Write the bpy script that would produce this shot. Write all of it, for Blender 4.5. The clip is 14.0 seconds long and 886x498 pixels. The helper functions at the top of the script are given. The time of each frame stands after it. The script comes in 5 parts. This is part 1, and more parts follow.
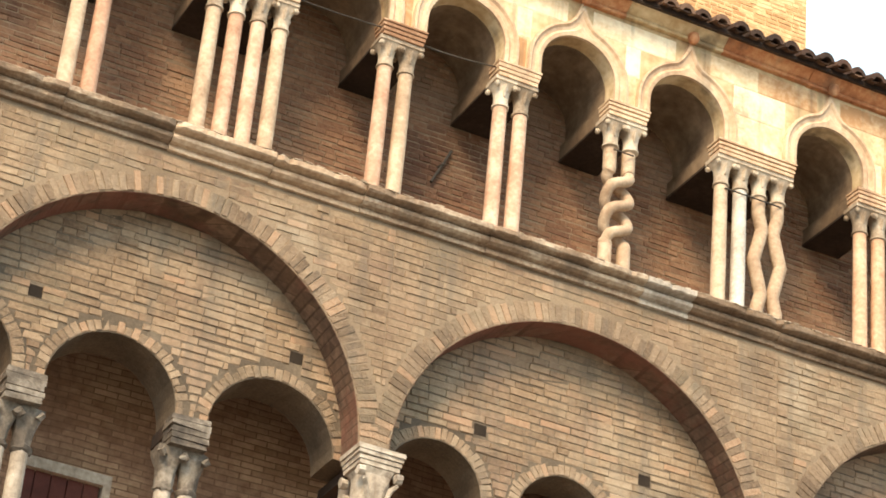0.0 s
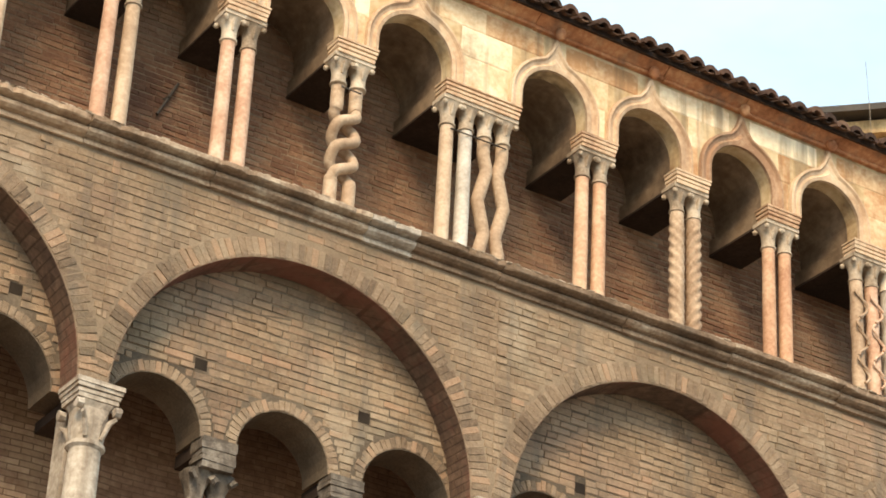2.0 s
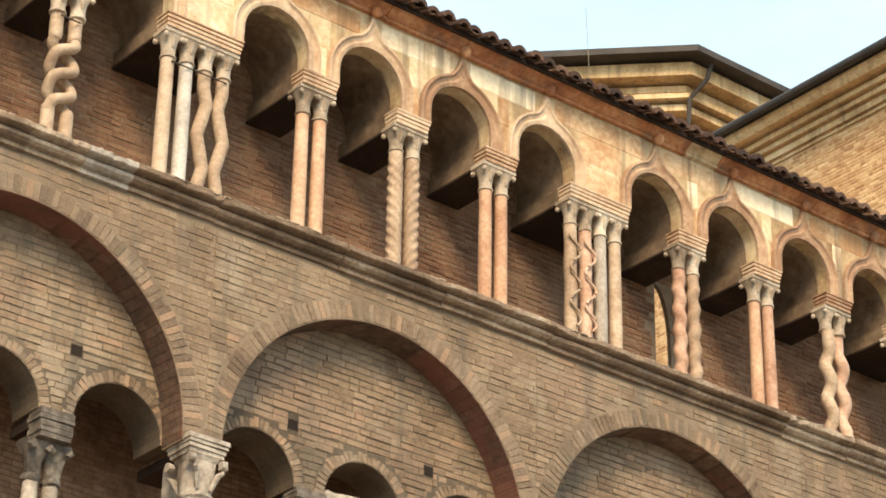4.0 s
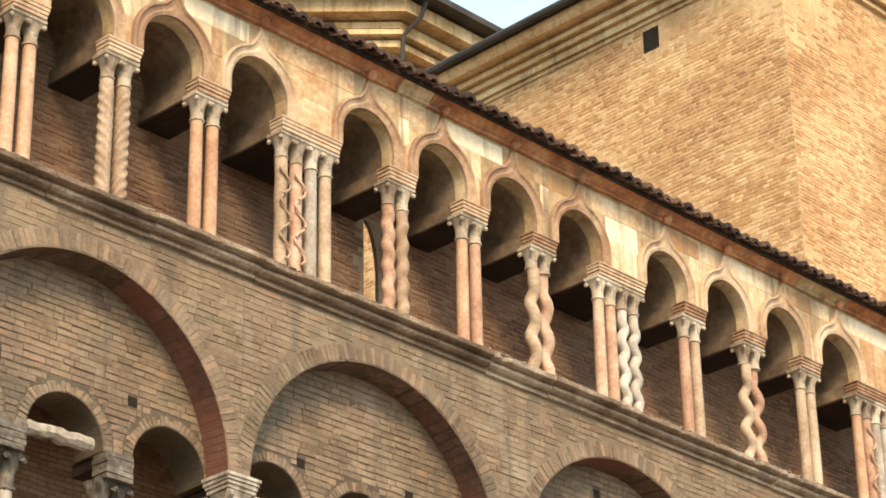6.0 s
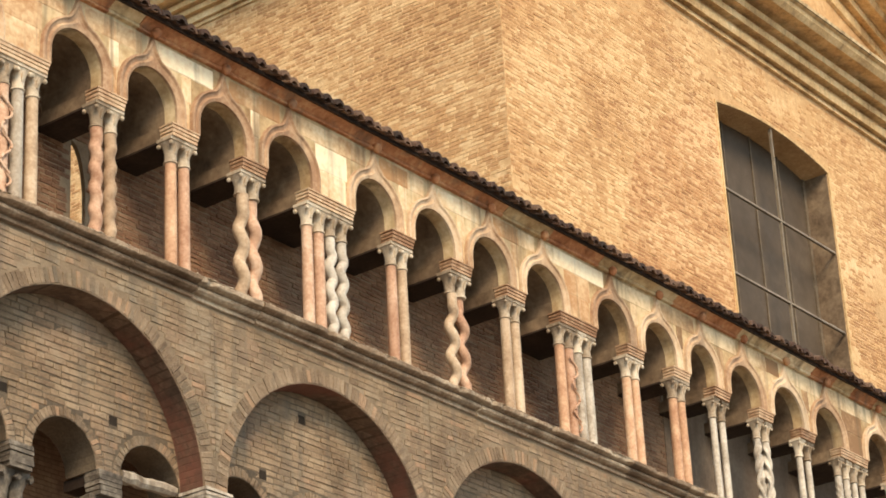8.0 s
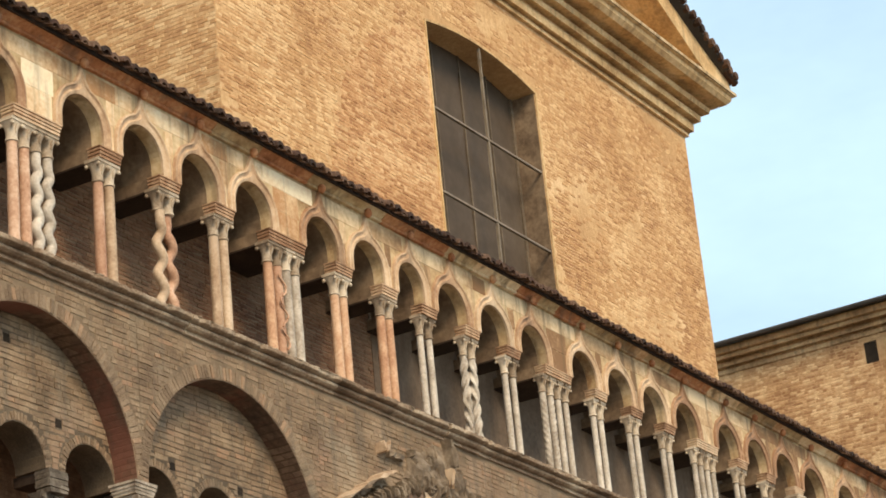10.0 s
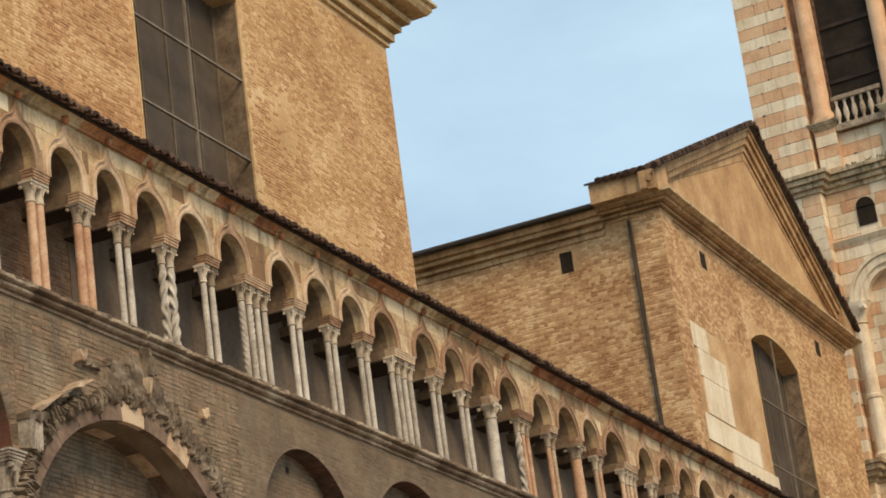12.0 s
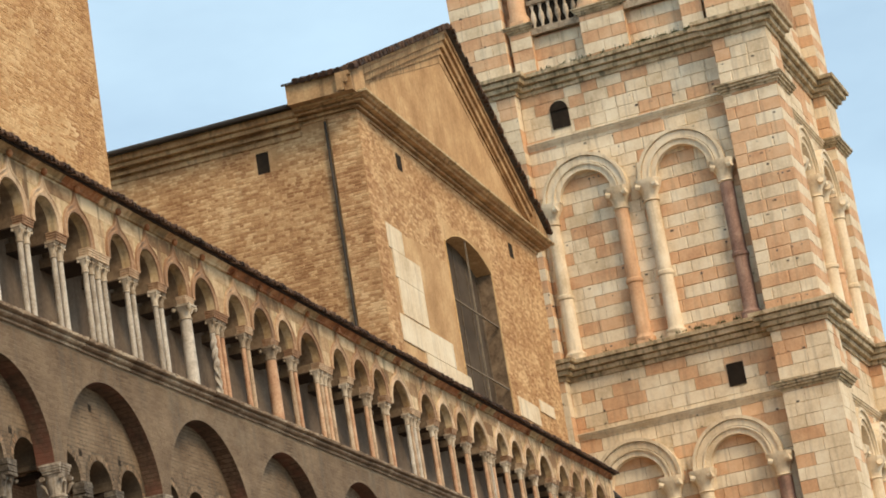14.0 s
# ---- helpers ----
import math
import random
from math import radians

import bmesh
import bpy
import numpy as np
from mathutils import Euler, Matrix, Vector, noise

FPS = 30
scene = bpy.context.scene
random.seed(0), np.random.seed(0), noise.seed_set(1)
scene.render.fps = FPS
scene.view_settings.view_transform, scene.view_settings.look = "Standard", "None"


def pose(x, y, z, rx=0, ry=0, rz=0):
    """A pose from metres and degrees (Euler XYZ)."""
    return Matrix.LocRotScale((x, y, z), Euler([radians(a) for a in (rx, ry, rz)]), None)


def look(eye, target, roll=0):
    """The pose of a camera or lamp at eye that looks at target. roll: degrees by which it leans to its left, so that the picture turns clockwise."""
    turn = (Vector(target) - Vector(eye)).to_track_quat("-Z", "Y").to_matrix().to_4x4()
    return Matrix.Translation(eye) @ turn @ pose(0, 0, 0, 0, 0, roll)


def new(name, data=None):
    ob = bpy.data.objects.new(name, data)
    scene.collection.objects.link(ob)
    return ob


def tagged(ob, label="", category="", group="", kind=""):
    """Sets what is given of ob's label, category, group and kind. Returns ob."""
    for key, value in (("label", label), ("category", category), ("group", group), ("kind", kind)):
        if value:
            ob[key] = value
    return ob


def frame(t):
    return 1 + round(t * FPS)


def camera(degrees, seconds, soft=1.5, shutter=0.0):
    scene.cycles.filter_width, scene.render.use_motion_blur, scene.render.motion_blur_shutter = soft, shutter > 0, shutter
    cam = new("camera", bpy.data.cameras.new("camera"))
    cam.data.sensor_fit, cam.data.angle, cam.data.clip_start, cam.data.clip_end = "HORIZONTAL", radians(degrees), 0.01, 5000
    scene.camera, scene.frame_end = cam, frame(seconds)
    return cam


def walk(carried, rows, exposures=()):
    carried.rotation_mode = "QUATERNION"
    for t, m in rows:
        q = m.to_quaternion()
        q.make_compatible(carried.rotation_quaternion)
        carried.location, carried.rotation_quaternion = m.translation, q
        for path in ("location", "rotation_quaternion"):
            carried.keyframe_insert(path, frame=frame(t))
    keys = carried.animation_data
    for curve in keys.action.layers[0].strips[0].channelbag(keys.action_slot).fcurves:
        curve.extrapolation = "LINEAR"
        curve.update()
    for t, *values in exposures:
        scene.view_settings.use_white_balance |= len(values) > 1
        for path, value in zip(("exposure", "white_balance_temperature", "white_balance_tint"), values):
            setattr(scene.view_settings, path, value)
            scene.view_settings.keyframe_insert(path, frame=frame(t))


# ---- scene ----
# ---------- camera: turns on the spot in the square, opposite the flank of the church ----------
EYE = Vector((0.0, -17.5, 1.6))
PATH = [  # seconds, yaw, pitch, roll
    (0.0, -23.632, 30.205, 5.540),
    (0.5, -25.396, 30.026, 4.955),
    (1.0, -27.317, 29.779, 4.386),
    (1.5, -29.105, 29.523, 3.771),
    (2.0, -31.034, 29.226, 3.188),
    (2.5, -32.821, 28.952, 2.696),
    (3.0, -34.762, 28.647, 2.167),
    (3.2, -35.512, 28.522, 1.897),
    (5.3, -43.318, 27.088, -0.246),
    (5.5, -44.066, 26.922, -0.480),
    (6.0, -45.999, 26.480, -1.005),
    (6.5, -47.780, 26.045, -1.562),
    (7.0, -49.692, 25.553, -2.090),
    (7.5, -51.455, 25.076, -2.621),
    (8.0, -53.349, 24.542, -3.146),
    (8.2, -54.076, 24.326, -3.367),
    (10.3, -61.526, 21.738, -6.021),
    (10.5, -62.239, 21.467, -6.255),
    (11.0, -64.065, 20.742, -6.700),
    (11.5, -65.741, 20.044, -7.173),
    (12.0, -67.545, 19.255, -7.683),
    (12.5, -69.205, 18.499, -8.107),
    (13.0, -70.999, 17.648, -8.553),
    (13.5, -72.665, 16.843, -8.952),
    (14.0, -74.444, 15.962, -9.368),
]


def gaze(yaw, pitch):
    y, p = radians(yaw), radians(pitch)
    return Vector((-math.sin(y) * math.cos(p), math.cos(y) * math.cos(p), math.sin(p)))


cam = camera(20.2, 14.0, soft=1.8)
walk(cam, [(t, look(EYE, EYE + 10 * gaze(yaw, pitch), roll)) for t, yaw, pitch, roll in PATH],
     exposures=[(0.0, 1.04), (0.5, 0.9), (1.0, 0.78), (3.0, 0.65), (5.5, 0.72), (7.0, 0.61), (8.0, 0.52), (10.5, 0.08), (11.5, -0.17), (12.0, -0.22), (12.5, -0.2), (13.5, -0.1), (14.0, -0.08)])

# ---------- sky and sun ----------
SUN_ELEV, SUN_AZ = 40.0, 215.0     # azimuth from +y, clockwise: behind the camera's left shoulder
world = bpy.data.worlds.new("sky")
scene.world = world
world.use_nodes = True
wt = world.node_tree
wt.nodes.clear()


def wn(kind, **kw):
    n = wt.nodes.new(kind)
    for k, v in kw.items():
        n.inputs[k].default_value = v
    return n


sky = wt.nodes.new("ShaderNodeTexSky")
sky.sky_type, sky.sun_disc = "NISHITA", False
sky.sun_elevation, sky.sun_rotation = radians(SUN_ELEV), radians(SUN_AZ)
sky.dust_density, sky.air_density, sky.ozone_density = 1.6, 1.0, 1.0
tc = wt.nodes.new("ShaderNodeTexCoord")
mp = wt.nodes.new("ShaderNodeMapping")
mp.inputs["Scale"].default_value = (1.0, 1.0, 2.4)
cloud = wn("ShaderNodeTexNoise", Scale=2.6, Detail=6.0, Roughness=0.6)
ramp = wt.nodes.new("ShaderNodeValToRGB")
ramp.color_ramp.elements[0].position, ramp.color_ramp.elements[1].position = 0.36, 0.72
ramp.color_ramp.elements[0].color = (0.36, 0.36, 0.36, 1)
ramp.color_ramp.elements[1].color = (0.62, 0.62, 0.62, 1)
veil = wt.nodes.new("ShaderNodeMixRGB")
veil.inputs[2].default_value = (7.4, 9.8, 11.0, 1)
back = wn("ShaderNodeBackground", Strength=0.138)
wo = wt.nodes.new("ShaderNodeOutputWorld")
for a, b in ((tc.outputs["Generated"], mp.inputs["Vector"]), (mp.outputs[0], cloud.inputs["Vector"]), (cloud.outputs["Fac"], ramp.inputs[0]),
             (ramp.outputs[0], veil.inputs[0]), (sky.outputs[0], veil.inputs[1]), (veil.outputs[0], back.inputs["Color"]), (back.outputs[0], wo.inputs[0])):
    wt.links.new(a, b)
sun = new("sun", bpy.data.lights.new("sun", "SUN"))
sun.data.energy, sun.data.angle, sun.data.color = 2.9, radians(20), (1.0, 0.755, 0.49)
sun_from = Vector((math.sin(radians(SUN_AZ)) * math.cos(radians(SUN_ELEV)), math.cos(radians(SUN_AZ)) * math.cos(radians(SUN_ELEV)), math.sin(radians(SUN_ELEV))))
sun.matrix_world = look(sun_from * 100, (0, 0, 0))


# ---------- materials ----------
def surface(name, dark, mid, light, rough=0.85, grain=30.0, blotch=1.2, bump=0.3, piece="", spread=0.25, streak=0.0, bricks=None, grime=None, odd=None, patch=None, pscale=0.45, pfrom=0.53, pmix=0.65, depth=0.01, metal=0.0, flat=False, bmix=0.85, tones=(), rare=0.965):
    """A stained surface of three tones. piece: 'island' or 'object' varies the tone from piece to piece.
    bricks: (course height, brick length) for masonry too far off to be built brick by brick. streak: rain streaks."""
    m = bpy.data.materials.new(name)
    m.use_nodes = True
    t = m.node_tree
    nd, ln = t.nodes, t.links
    bs = nd["Principled BSDF"]
    bs.inputs["Roughness"].default_value, bs.inputs["Metallic"].default_value = rough, metal
    bs.inputs["Specular IOR Level"].default_value = 0.25
    co = nd.new("ShaderNodeNewGeometry").outputs["Position"] if piece == "object" else nd.new("ShaderNodeTexCoord").outputs["Object"]
    n1 = nd.new("ShaderNodeTexNoise")
    n1.inputs["Scale"].default_value, n1.inputs["Detail"].default_value, n1.inputs["Roughness"].default_value = blotch, 5.0, 0.6
    n2 = nd.new("ShaderNodeTexNoise")
    n2.inputs["Scale"].default_value, n2.inputs["Detail"].default_value, n2.inputs["Roughness"].default_value = grain, 4.0, 0.65
    ln.new(co, n1.inputs["Vector"]), ln.new(co, n2.inputs["Vector"])

    def mth(op, a, b):
        n = nd.new("ShaderNodeMath")
        n.operation = op
        for i, v in enumerate((a, b)):
            if isinstance(v, (int, float)):
                n.inputs[i].default_value = v
            else:
                ln.new(v, n.inputs[i])
        return n.outputs[0]

    f = mth("ADD", mth("MULTIPLY", n1.outputs["Fac"], 0.65), mth("MULTIPLY", n2.outputs["Fac"], 0.35))
    if piece:
        if piece == "island":
            rnd = nd.new("ShaderNodeNewGeometry").outputs["Random Per Island"]
        else:
            rnd = nd.new("ShaderNodeObjectInfo").outputs["Random"]
        f = mth("ADD", f, mth("MULTIPLY", mth("SUBTRACT", rnd, 0.5), spread))
    r = nd.new("ShaderNodeValToRGB")
    e = r.color_ramp.elements
    e[0].position, e[0].color = 0.34, (*dark, 1)
    e[1].position, e[1].color = 0.66, (*light, 1)
    k = e.new(0.5)
    k.color = (*mid, 1)
    ln.new(f, r.inputs[0])
    colour = r.outputs[0]

    def mix(fac, a, b, kind="MIX"):
        n = nd.new("ShaderNodeMixRGB")
        n.blend_type = kind
        for i, v in enumerate((fac, a, b)):
            if isinstance(v, (int, float)):
                n.inputs[i].default_value = v
            elif isinstance(v, tuple):
                n.inputs[i].default_value = (*v, 1)
            else:
                ln.new(v, n.inputs[i])
        return n.outputs[0]

    if odd:
        few = nd.new("ShaderNodeMath")
        few.operation = "GREATER_THAN"
        few.inputs[1].default_value = rare
        ln.new(rnd, few.inputs[0])
        colour = mix(mth("MULTIPLY", few.outputs[0], 0.36), colour, odd)
    height = n2.outputs["Fac"]
    if bricks:
        mpn = nd.new("ShaderNodeMapping")
        mpn.inputs["Rotation"].default_value = (radians(90), 0, 0)
        sep = nd.new("ShaderNodeSeparateXYZ")
        com = nd.new("ShaderNodeCombineXYZ")
        ln.new(co, sep.inputs[0])
        wob = nd.new("ShaderNodeTexNoise")
        wob.inputs["Scale"].default_value, wob.inputs["Detail"].default_value = 0.5, 3.0
        ln.new(co, wob.inputs["Vector"])
        ln.new(sep.outputs[0] if flat else mth("ADD", sep.outputs[0], sep.outputs[1]), com.inputs[0])
        ln.new(mth("ADD", sep.outputs[1] if flat else sep.outputs[2], mth("MULTIPLY", wob.outputs["Fac"], 0.16)), com.inputs[1])
        b = nd.new("ShaderNodeTexBrick")
        b.inputs["Scale"].default_value, b.inputs["Row Height"].default_value, b.inputs["Brick Width"].default_value = 1.0, bricks[0], bricks[1]
        b.inputs["Mortar Size"].default_value, b.inputs["Mortar Smooth"].default_value, b.inputs["Bias"].default_value = bricks[0] * 0.13, 0.5, 0.0
        b.inputs["Color1"].default_value, b.inputs["Color2"].default_value, b.inputs["Mortar"].default_value = (0.70, 0.64, 0.57, 1), (1.19, 1.19, 1.16, 1), (0.48, 0.43, 0.37, 1)
        ln.new(com.outputs[0], b.inputs["Vector"])
        worn = mth("MULTIPLY", mth("SUBTRACT", n1.outputs["Fac"], 0.24), 2.9 * bmix)
        colour = mix(worn, colour, b.outputs["Color"], "MULTIPLY")
        height = mth("SUBTRACT", height, mth("MULTIPLY", b.outputs["Fac"], 0.8))
    if patch:
        n4 = nd.new("ShaderNodeTexNoise")
        n4.inputs["Scale"].default_value, n4.inputs["Detail"].default_value, n4.inputs["Roughness"].default_value = pscale, 8.0, 0.7
        ln.new(co, n4.inputs["Vector"])
        r4 = nd.new("ShaderNodeValToRGB")
        r4.color_ramp.elements[0].position, r4.color_ramp.elements[1].position = pfrom, pfrom + 0.13
        ln.new(n4.outputs["Fac"], r4.inputs[0])
        colour = mix(mth("MULTIPLY", r4.outputs[0], pmix), colour, patch)
    for k, (tone, size, start, amount) in enumerate(tones):
        shift = nd.new("ShaderNodeMapping")
        shift.inputs["Location"].default_value = (7.3 * k + 3.1, 2.7, 4.9 * k)
        ln.new(co, shift.inputs[0])
        n5 = nd.new("ShaderNodeTexNoise")
        n5.inputs["Scale"].default_value, n5.inputs["Detail"].default_value, n5.inputs["Roughness"].default_value = size, 7.0, 0.65
        ln.new(shift.outputs[0], n5.inputs["Vector"])
        r5 = nd.new("ShaderNodeValToRGB")
        r5.color_ramp.elements[0].position, r5.color_ramp.elements[1].position = start, start + 0.16
        ln.new(n5.outputs["Fac"], r5.inputs[0])
        colour = mix(mth("MULTIPLY", r5.outputs[0], amount), colour, tone)
    if streak:
        ms = nd.new("ShaderNodeMapping")
        ms.inputs["Scale"].default_value = (5.0, 5.0, 0.35)
        n3 = nd.new("ShaderNodeTexNoise")
        n3.inputs["Scale"].default_value, n3.inputs["Detail"].default_value = 1.0, 5.0
        ln.new(co, ms.inputs[0]), ln.new(ms.outputs[0], n3.inputs["Vector"])
        r3 = nd.new("ShaderNodeValToRGB")
        r3.color_ramp.elements[0].position, r3.color_ramp.elements[1].position = 0.52, 0.68
        ln.new(n3.outputs["Fac"], r3.inputs[0])
        colour = mix(mth("MULTIPLY", r3.outputs[0], streak), colour, grime or (0.12, 0.10, 0.075))
    ln.new(colour, bs.inputs["Base Color"])
    bp = nd.new("ShaderNodeBump")
    bp.inputs["Strength"].default_value, bp.inputs["Distance"].default_value = bump, depth
    ln.new(height, bp.inputs["Height"])
    ln.new(bp.outputs[0], bs.inputs["Normal"])
    return m


WALL_TONES = (((0.285, 0.178, 0.118), 0.75, 0.5, 0.42), ((0.125, 0.108, 0.07), 1.1, 0.53, 0.6))   # pink worn brick, grey-green lichen
BRICK = surface("weathered_brick", (0.135, 0.09, 0.054), (0.237, 0.163, 0.098), (0.335, 0.248, 0.156), grain=26, blotch=1.1, piece="island", spread=0.14, streak=0.55, odd=(0.36, 0.19, 0.105), patch=(0.36, 0.305, 0.215), pscale=0.6, bump=0.5, depth=0.02, tones=WALL_TONES)
BRICK_OB = surface("weathered_single_brick", (0.135, 0.09, 0.054), (0.237, 0.163, 0.098), (0.335, 0.248, 0.156), grain=26, blotch=1.1, piece="object", spread=0.14, streak=0.55, odd=(0.36, 0.19, 0.105), patch=(0.36, 0.305, 0.215), pscale=0.6, bump=0.5, depth=0.02, tones=WALL_TONES)
MORTAR = surface("old_mortar", (0.125, 0.09, 0.056), (0.205, 0.148, 0.093), (0.3, 0.228, 0.148), grain=60, blotch=1.5)
VOUSSOIR = surface("arch_brick", (0.13, 0.088, 0.054), (0.225, 0.157, 0.098), (0.315, 0.235, 0.152), grain=25, blotch=1.0, piece="island", spread=0.2, streak=0.5, odd=(0.38, 0.21, 0.115), rare=0.88, bump=0.8, depth=0.02, tones=WALL_TONES[1:])
VOUSSOIR_OB = surface("arch_single_brick", (0.13, 0.088, 0.054), (0.225, 0.157, 0.098), (0.315, 0.235, 0.152), grain=25, blotch=1.0, piece="object", spread=0.2, streak=0.5, odd=(0.38, 0.21, 0.115), rare=0.88, bump=0.8, depth=0.02, tones=WALL_TONES[1:])
# Red soffit brick; its lowered tone also carries the shadow under the great arches.
SOFFIT = surface("shaded_red_soffit_brick", (0.055, 0.036, 0.025), (0.115, 0.072, 0.048), (0.2, 0.13, 0.085), grain=12, blotch=1.5, bricks=(0.075, 0.26), patch=(0.2, 0.075, 0.048), pscale=0.7, pfrom=0.46)
INNERTEX = surface("red_inner_brick_far", (0.15, 0.084, 0.05), (0.29, 0.175, 0.107), (0.43, 0.295, 0.185), grain=12, blotch=0.9, bricks=(0.058, 0.22), bump=0.6)
# Red-brown inner brick, lowered a step more for the shade in the loggia.
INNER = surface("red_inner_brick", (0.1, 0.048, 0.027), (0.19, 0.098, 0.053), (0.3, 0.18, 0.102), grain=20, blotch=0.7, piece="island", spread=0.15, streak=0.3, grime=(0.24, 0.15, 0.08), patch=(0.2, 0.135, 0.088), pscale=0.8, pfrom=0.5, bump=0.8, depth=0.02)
FARBRICK = surface("golden_lime_mortar", (0.42, 0.24, 0.103), (0.57, 0.355, 0.168), (0.78, 0.56, 0.315), grain=9, blotch=0.5, streak=0.15, grime=(0.36, 0.21, 0.1), patch=(0.8, 0.605, 0.35), pscale=0.35, pfrom=0.57, pmix=0.5, bump=0.9, depth=0.025)
GOLDBRICKS = surface("golden_bricks", (0.36, 0.18, 0.074), (0.535, 0.305, 0.133), (0.72, 0.49, 0.255), grain=9, blotch=0.4, piece="island", spread=0.22, streak=0.12, grime=(0.3, 0.17, 0.085), patch=(0.75, 0.54, 0.295), pscale=0.3, pfrom=0.58, pmix=0.5, bump=0.6, depth=0.02)
GOLDBRICK_OB = surface("golden_single_brick", (0.36, 0.18, 0.074), (0.535, 0.305, 0.133), (0.72, 0.49, 0.255), grain=9, blotch=0.4, piece="object", spread=0.22, streak=0.12, grime=(0.3, 0.17, 0.085), patch=(0.75, 0.54, 0.295), pscale=0.3, pfrom=0.58, pmix=0.5, bump=0.6, depth=0.02)
REDFILL = surface("redder_fill_bricks", (0.34, 0.155, 0.063), (0.52, 0.275, 0.12), (0.7, 0.455, 0.235), grain=9, blotch=0.5, piece="island", spread=0.24, streak=0.1, bump=0.6, depth=0.02)
BROWNBRICK = surface("brown_lime_mortar", (0.36, 0.205, 0.093), (0.52, 0.32, 0.155), (0.68, 0.47, 0.255), grain=7, blotch=0.6, streak=0.25, grime=(0.26, 0.15, 0.072), bump=0.9, depth=0.02)
BROWNBRICKS = surface("brown_bricks", (0.31, 0.155, 0.067), (0.51, 0.3, 0.142), (0.72, 0.5, 0.275), grain=7, blotch=0.5, piece="island", spread=0.25, streak=0.2, grime=(0.26, 0.145, 0.07), bump=0.6, depth=0.02)
BROWNBRICK_OB = surface("brown_single_brick", (0.31, 0.155, 0.067), (0.51, 0.3, 0.142), (0.72, 0.5, 0.275), grain=7, blotch=0.5, piece="object", spread=0.25, streak=0.2, grime=(0.26, 0.145, 0.07), bump=0.6, depth=0.02)
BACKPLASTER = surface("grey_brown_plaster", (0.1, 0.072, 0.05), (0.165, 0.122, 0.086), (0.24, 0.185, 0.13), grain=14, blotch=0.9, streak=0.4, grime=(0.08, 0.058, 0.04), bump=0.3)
STRIPBRICK = surface("red_brown_brick", (0.37, 0.19, 0.088), (0.55, 0.315, 0.155), (0.7, 0.48, 0.27), grain=9, blotch=0.5, bricks=(0.074, 0.26), bump=0.6)
ASHLAR = surface("stained_ashlar", (0.44, 0.24, 0.11), (0.69, 0.5, 0.295), (0.84, 0.72, 0.5), grain=14, blotch=1.4, piece="object", spread=0.36, streak=0.8, grime=(0.15, 0.1, 0.055), odd=(0.45, 0.22, 0.11), patch=(0.24, 0.15, 0.075), pscale=0.9, pfrom=0.56, pmix=0.7, bump=0.4)
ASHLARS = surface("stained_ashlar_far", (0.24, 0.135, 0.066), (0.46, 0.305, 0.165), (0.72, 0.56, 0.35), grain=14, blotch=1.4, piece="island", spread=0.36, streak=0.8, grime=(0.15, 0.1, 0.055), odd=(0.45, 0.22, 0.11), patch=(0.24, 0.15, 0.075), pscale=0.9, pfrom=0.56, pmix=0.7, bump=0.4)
# Darker copy of the old mortar: shade on arch undersides is in the colour.
SHADE_MORTAR = surface("shaded_old_mortar", (0.055, 0.041, 0.027), (0.105, 0.079, 0.052), (0.175, 0.135, 0.09), grain=40, blotch=1.5)
PLASTER = surface("worn_cream_plaster", (0.24, 0.14, 0.065), (0.47, 0.335, 0.175), (0.66, 0.53, 0.33), grain=11, blotch=2.0, piece="object", spread=0.16, streak=0.85, grime=(0.20, 0.15, 0.09), bump=0.25)
# Grey-brown vault plaster, darkened so the colour also holds the arches' shade.
VAULT = surface("shaded_vault_plaster", (0.085, 0.056, 0.034), (0.175, 0.122, 0.076), (0.29, 0.21, 0.133), grain=10, blotch=2.0, bump=0.3)
PORPHYRY = surface("purple_brown_marble", (0.18, 0.1, 0.075), (0.31, 0.19, 0.14), (0.45, 0.3, 0.22), grain=14, blotch=1.5, streak=0.4, bump=0.3)
# Brown wash; tone lowered too, to match how dark the far wall looks.
WASHED = surface("brown_washed_brick", (0.11, 0.072, 0.043), (0.185, 0.127, 0.078), (0.265, 0.192, 0.122), grain=22, blotch=0.9, piece="island", spread=0.1, streak=0.55, patch=(0.27, 0.215, 0.15), pscale=0.6, bump=0.5, depth=0.02)
TERRACOTTA = surface("terracotta_moulding", (0.19, 0.07, 0.03), (0.42, 0.18, 0.08), (0.62, 0.36, 0.18), grain=16, blotch=2.2, streak=0.5, bump=0.35)
ARCHIVOLT = surface("archivolt_stone", (0.30, 0.175, 0.10), (0.49, 0.335, 0.205), (0.64, 0.49, 0.33), grain=18, blotch=1.6, piece="object", spread=0.35, streak=0.4, bump=0.3)
LEDGE = surface("ledge_stone", (0.12, 0.078, 0.047), (0.26, 0.18, 0.115), (0.52, 0.42, 0.3), grain=26, blotch=1.6, piece="object", spread=0.13, streak=0.4, bump=0.7)
PINK = surface("pink_marble", (0.34, 0.18, 0.107), (0.5, 0.31, 0.2), (0.65, 0.465, 0.33), grain=24, streak=0.3, grime=(0.32, 0.17, 0.1), blotch=3.0, bump=0.15, rough=0.7, piece="object", spread=0.15)
ORANGE = surface("orange_marble", (0.37, 0.19, 0.105), (0.51, 0.305, 0.18), (0.64, 0.445, 0.29), grain=24, blotch=3.0, bump=0.15, rough=0.7, piece="object", spread=0.15)
GREY = surface("grey_marble", (0.3, 0.25, 0.19), (0.47, 0.41, 0.33), (0.64, 0.58, 0.48), grain=24, streak=0.3, grime=(0.2, 0.16, 0.11), blotch=3.0, bump=0.15, rough=0.7, piece="object", spread=0.15)
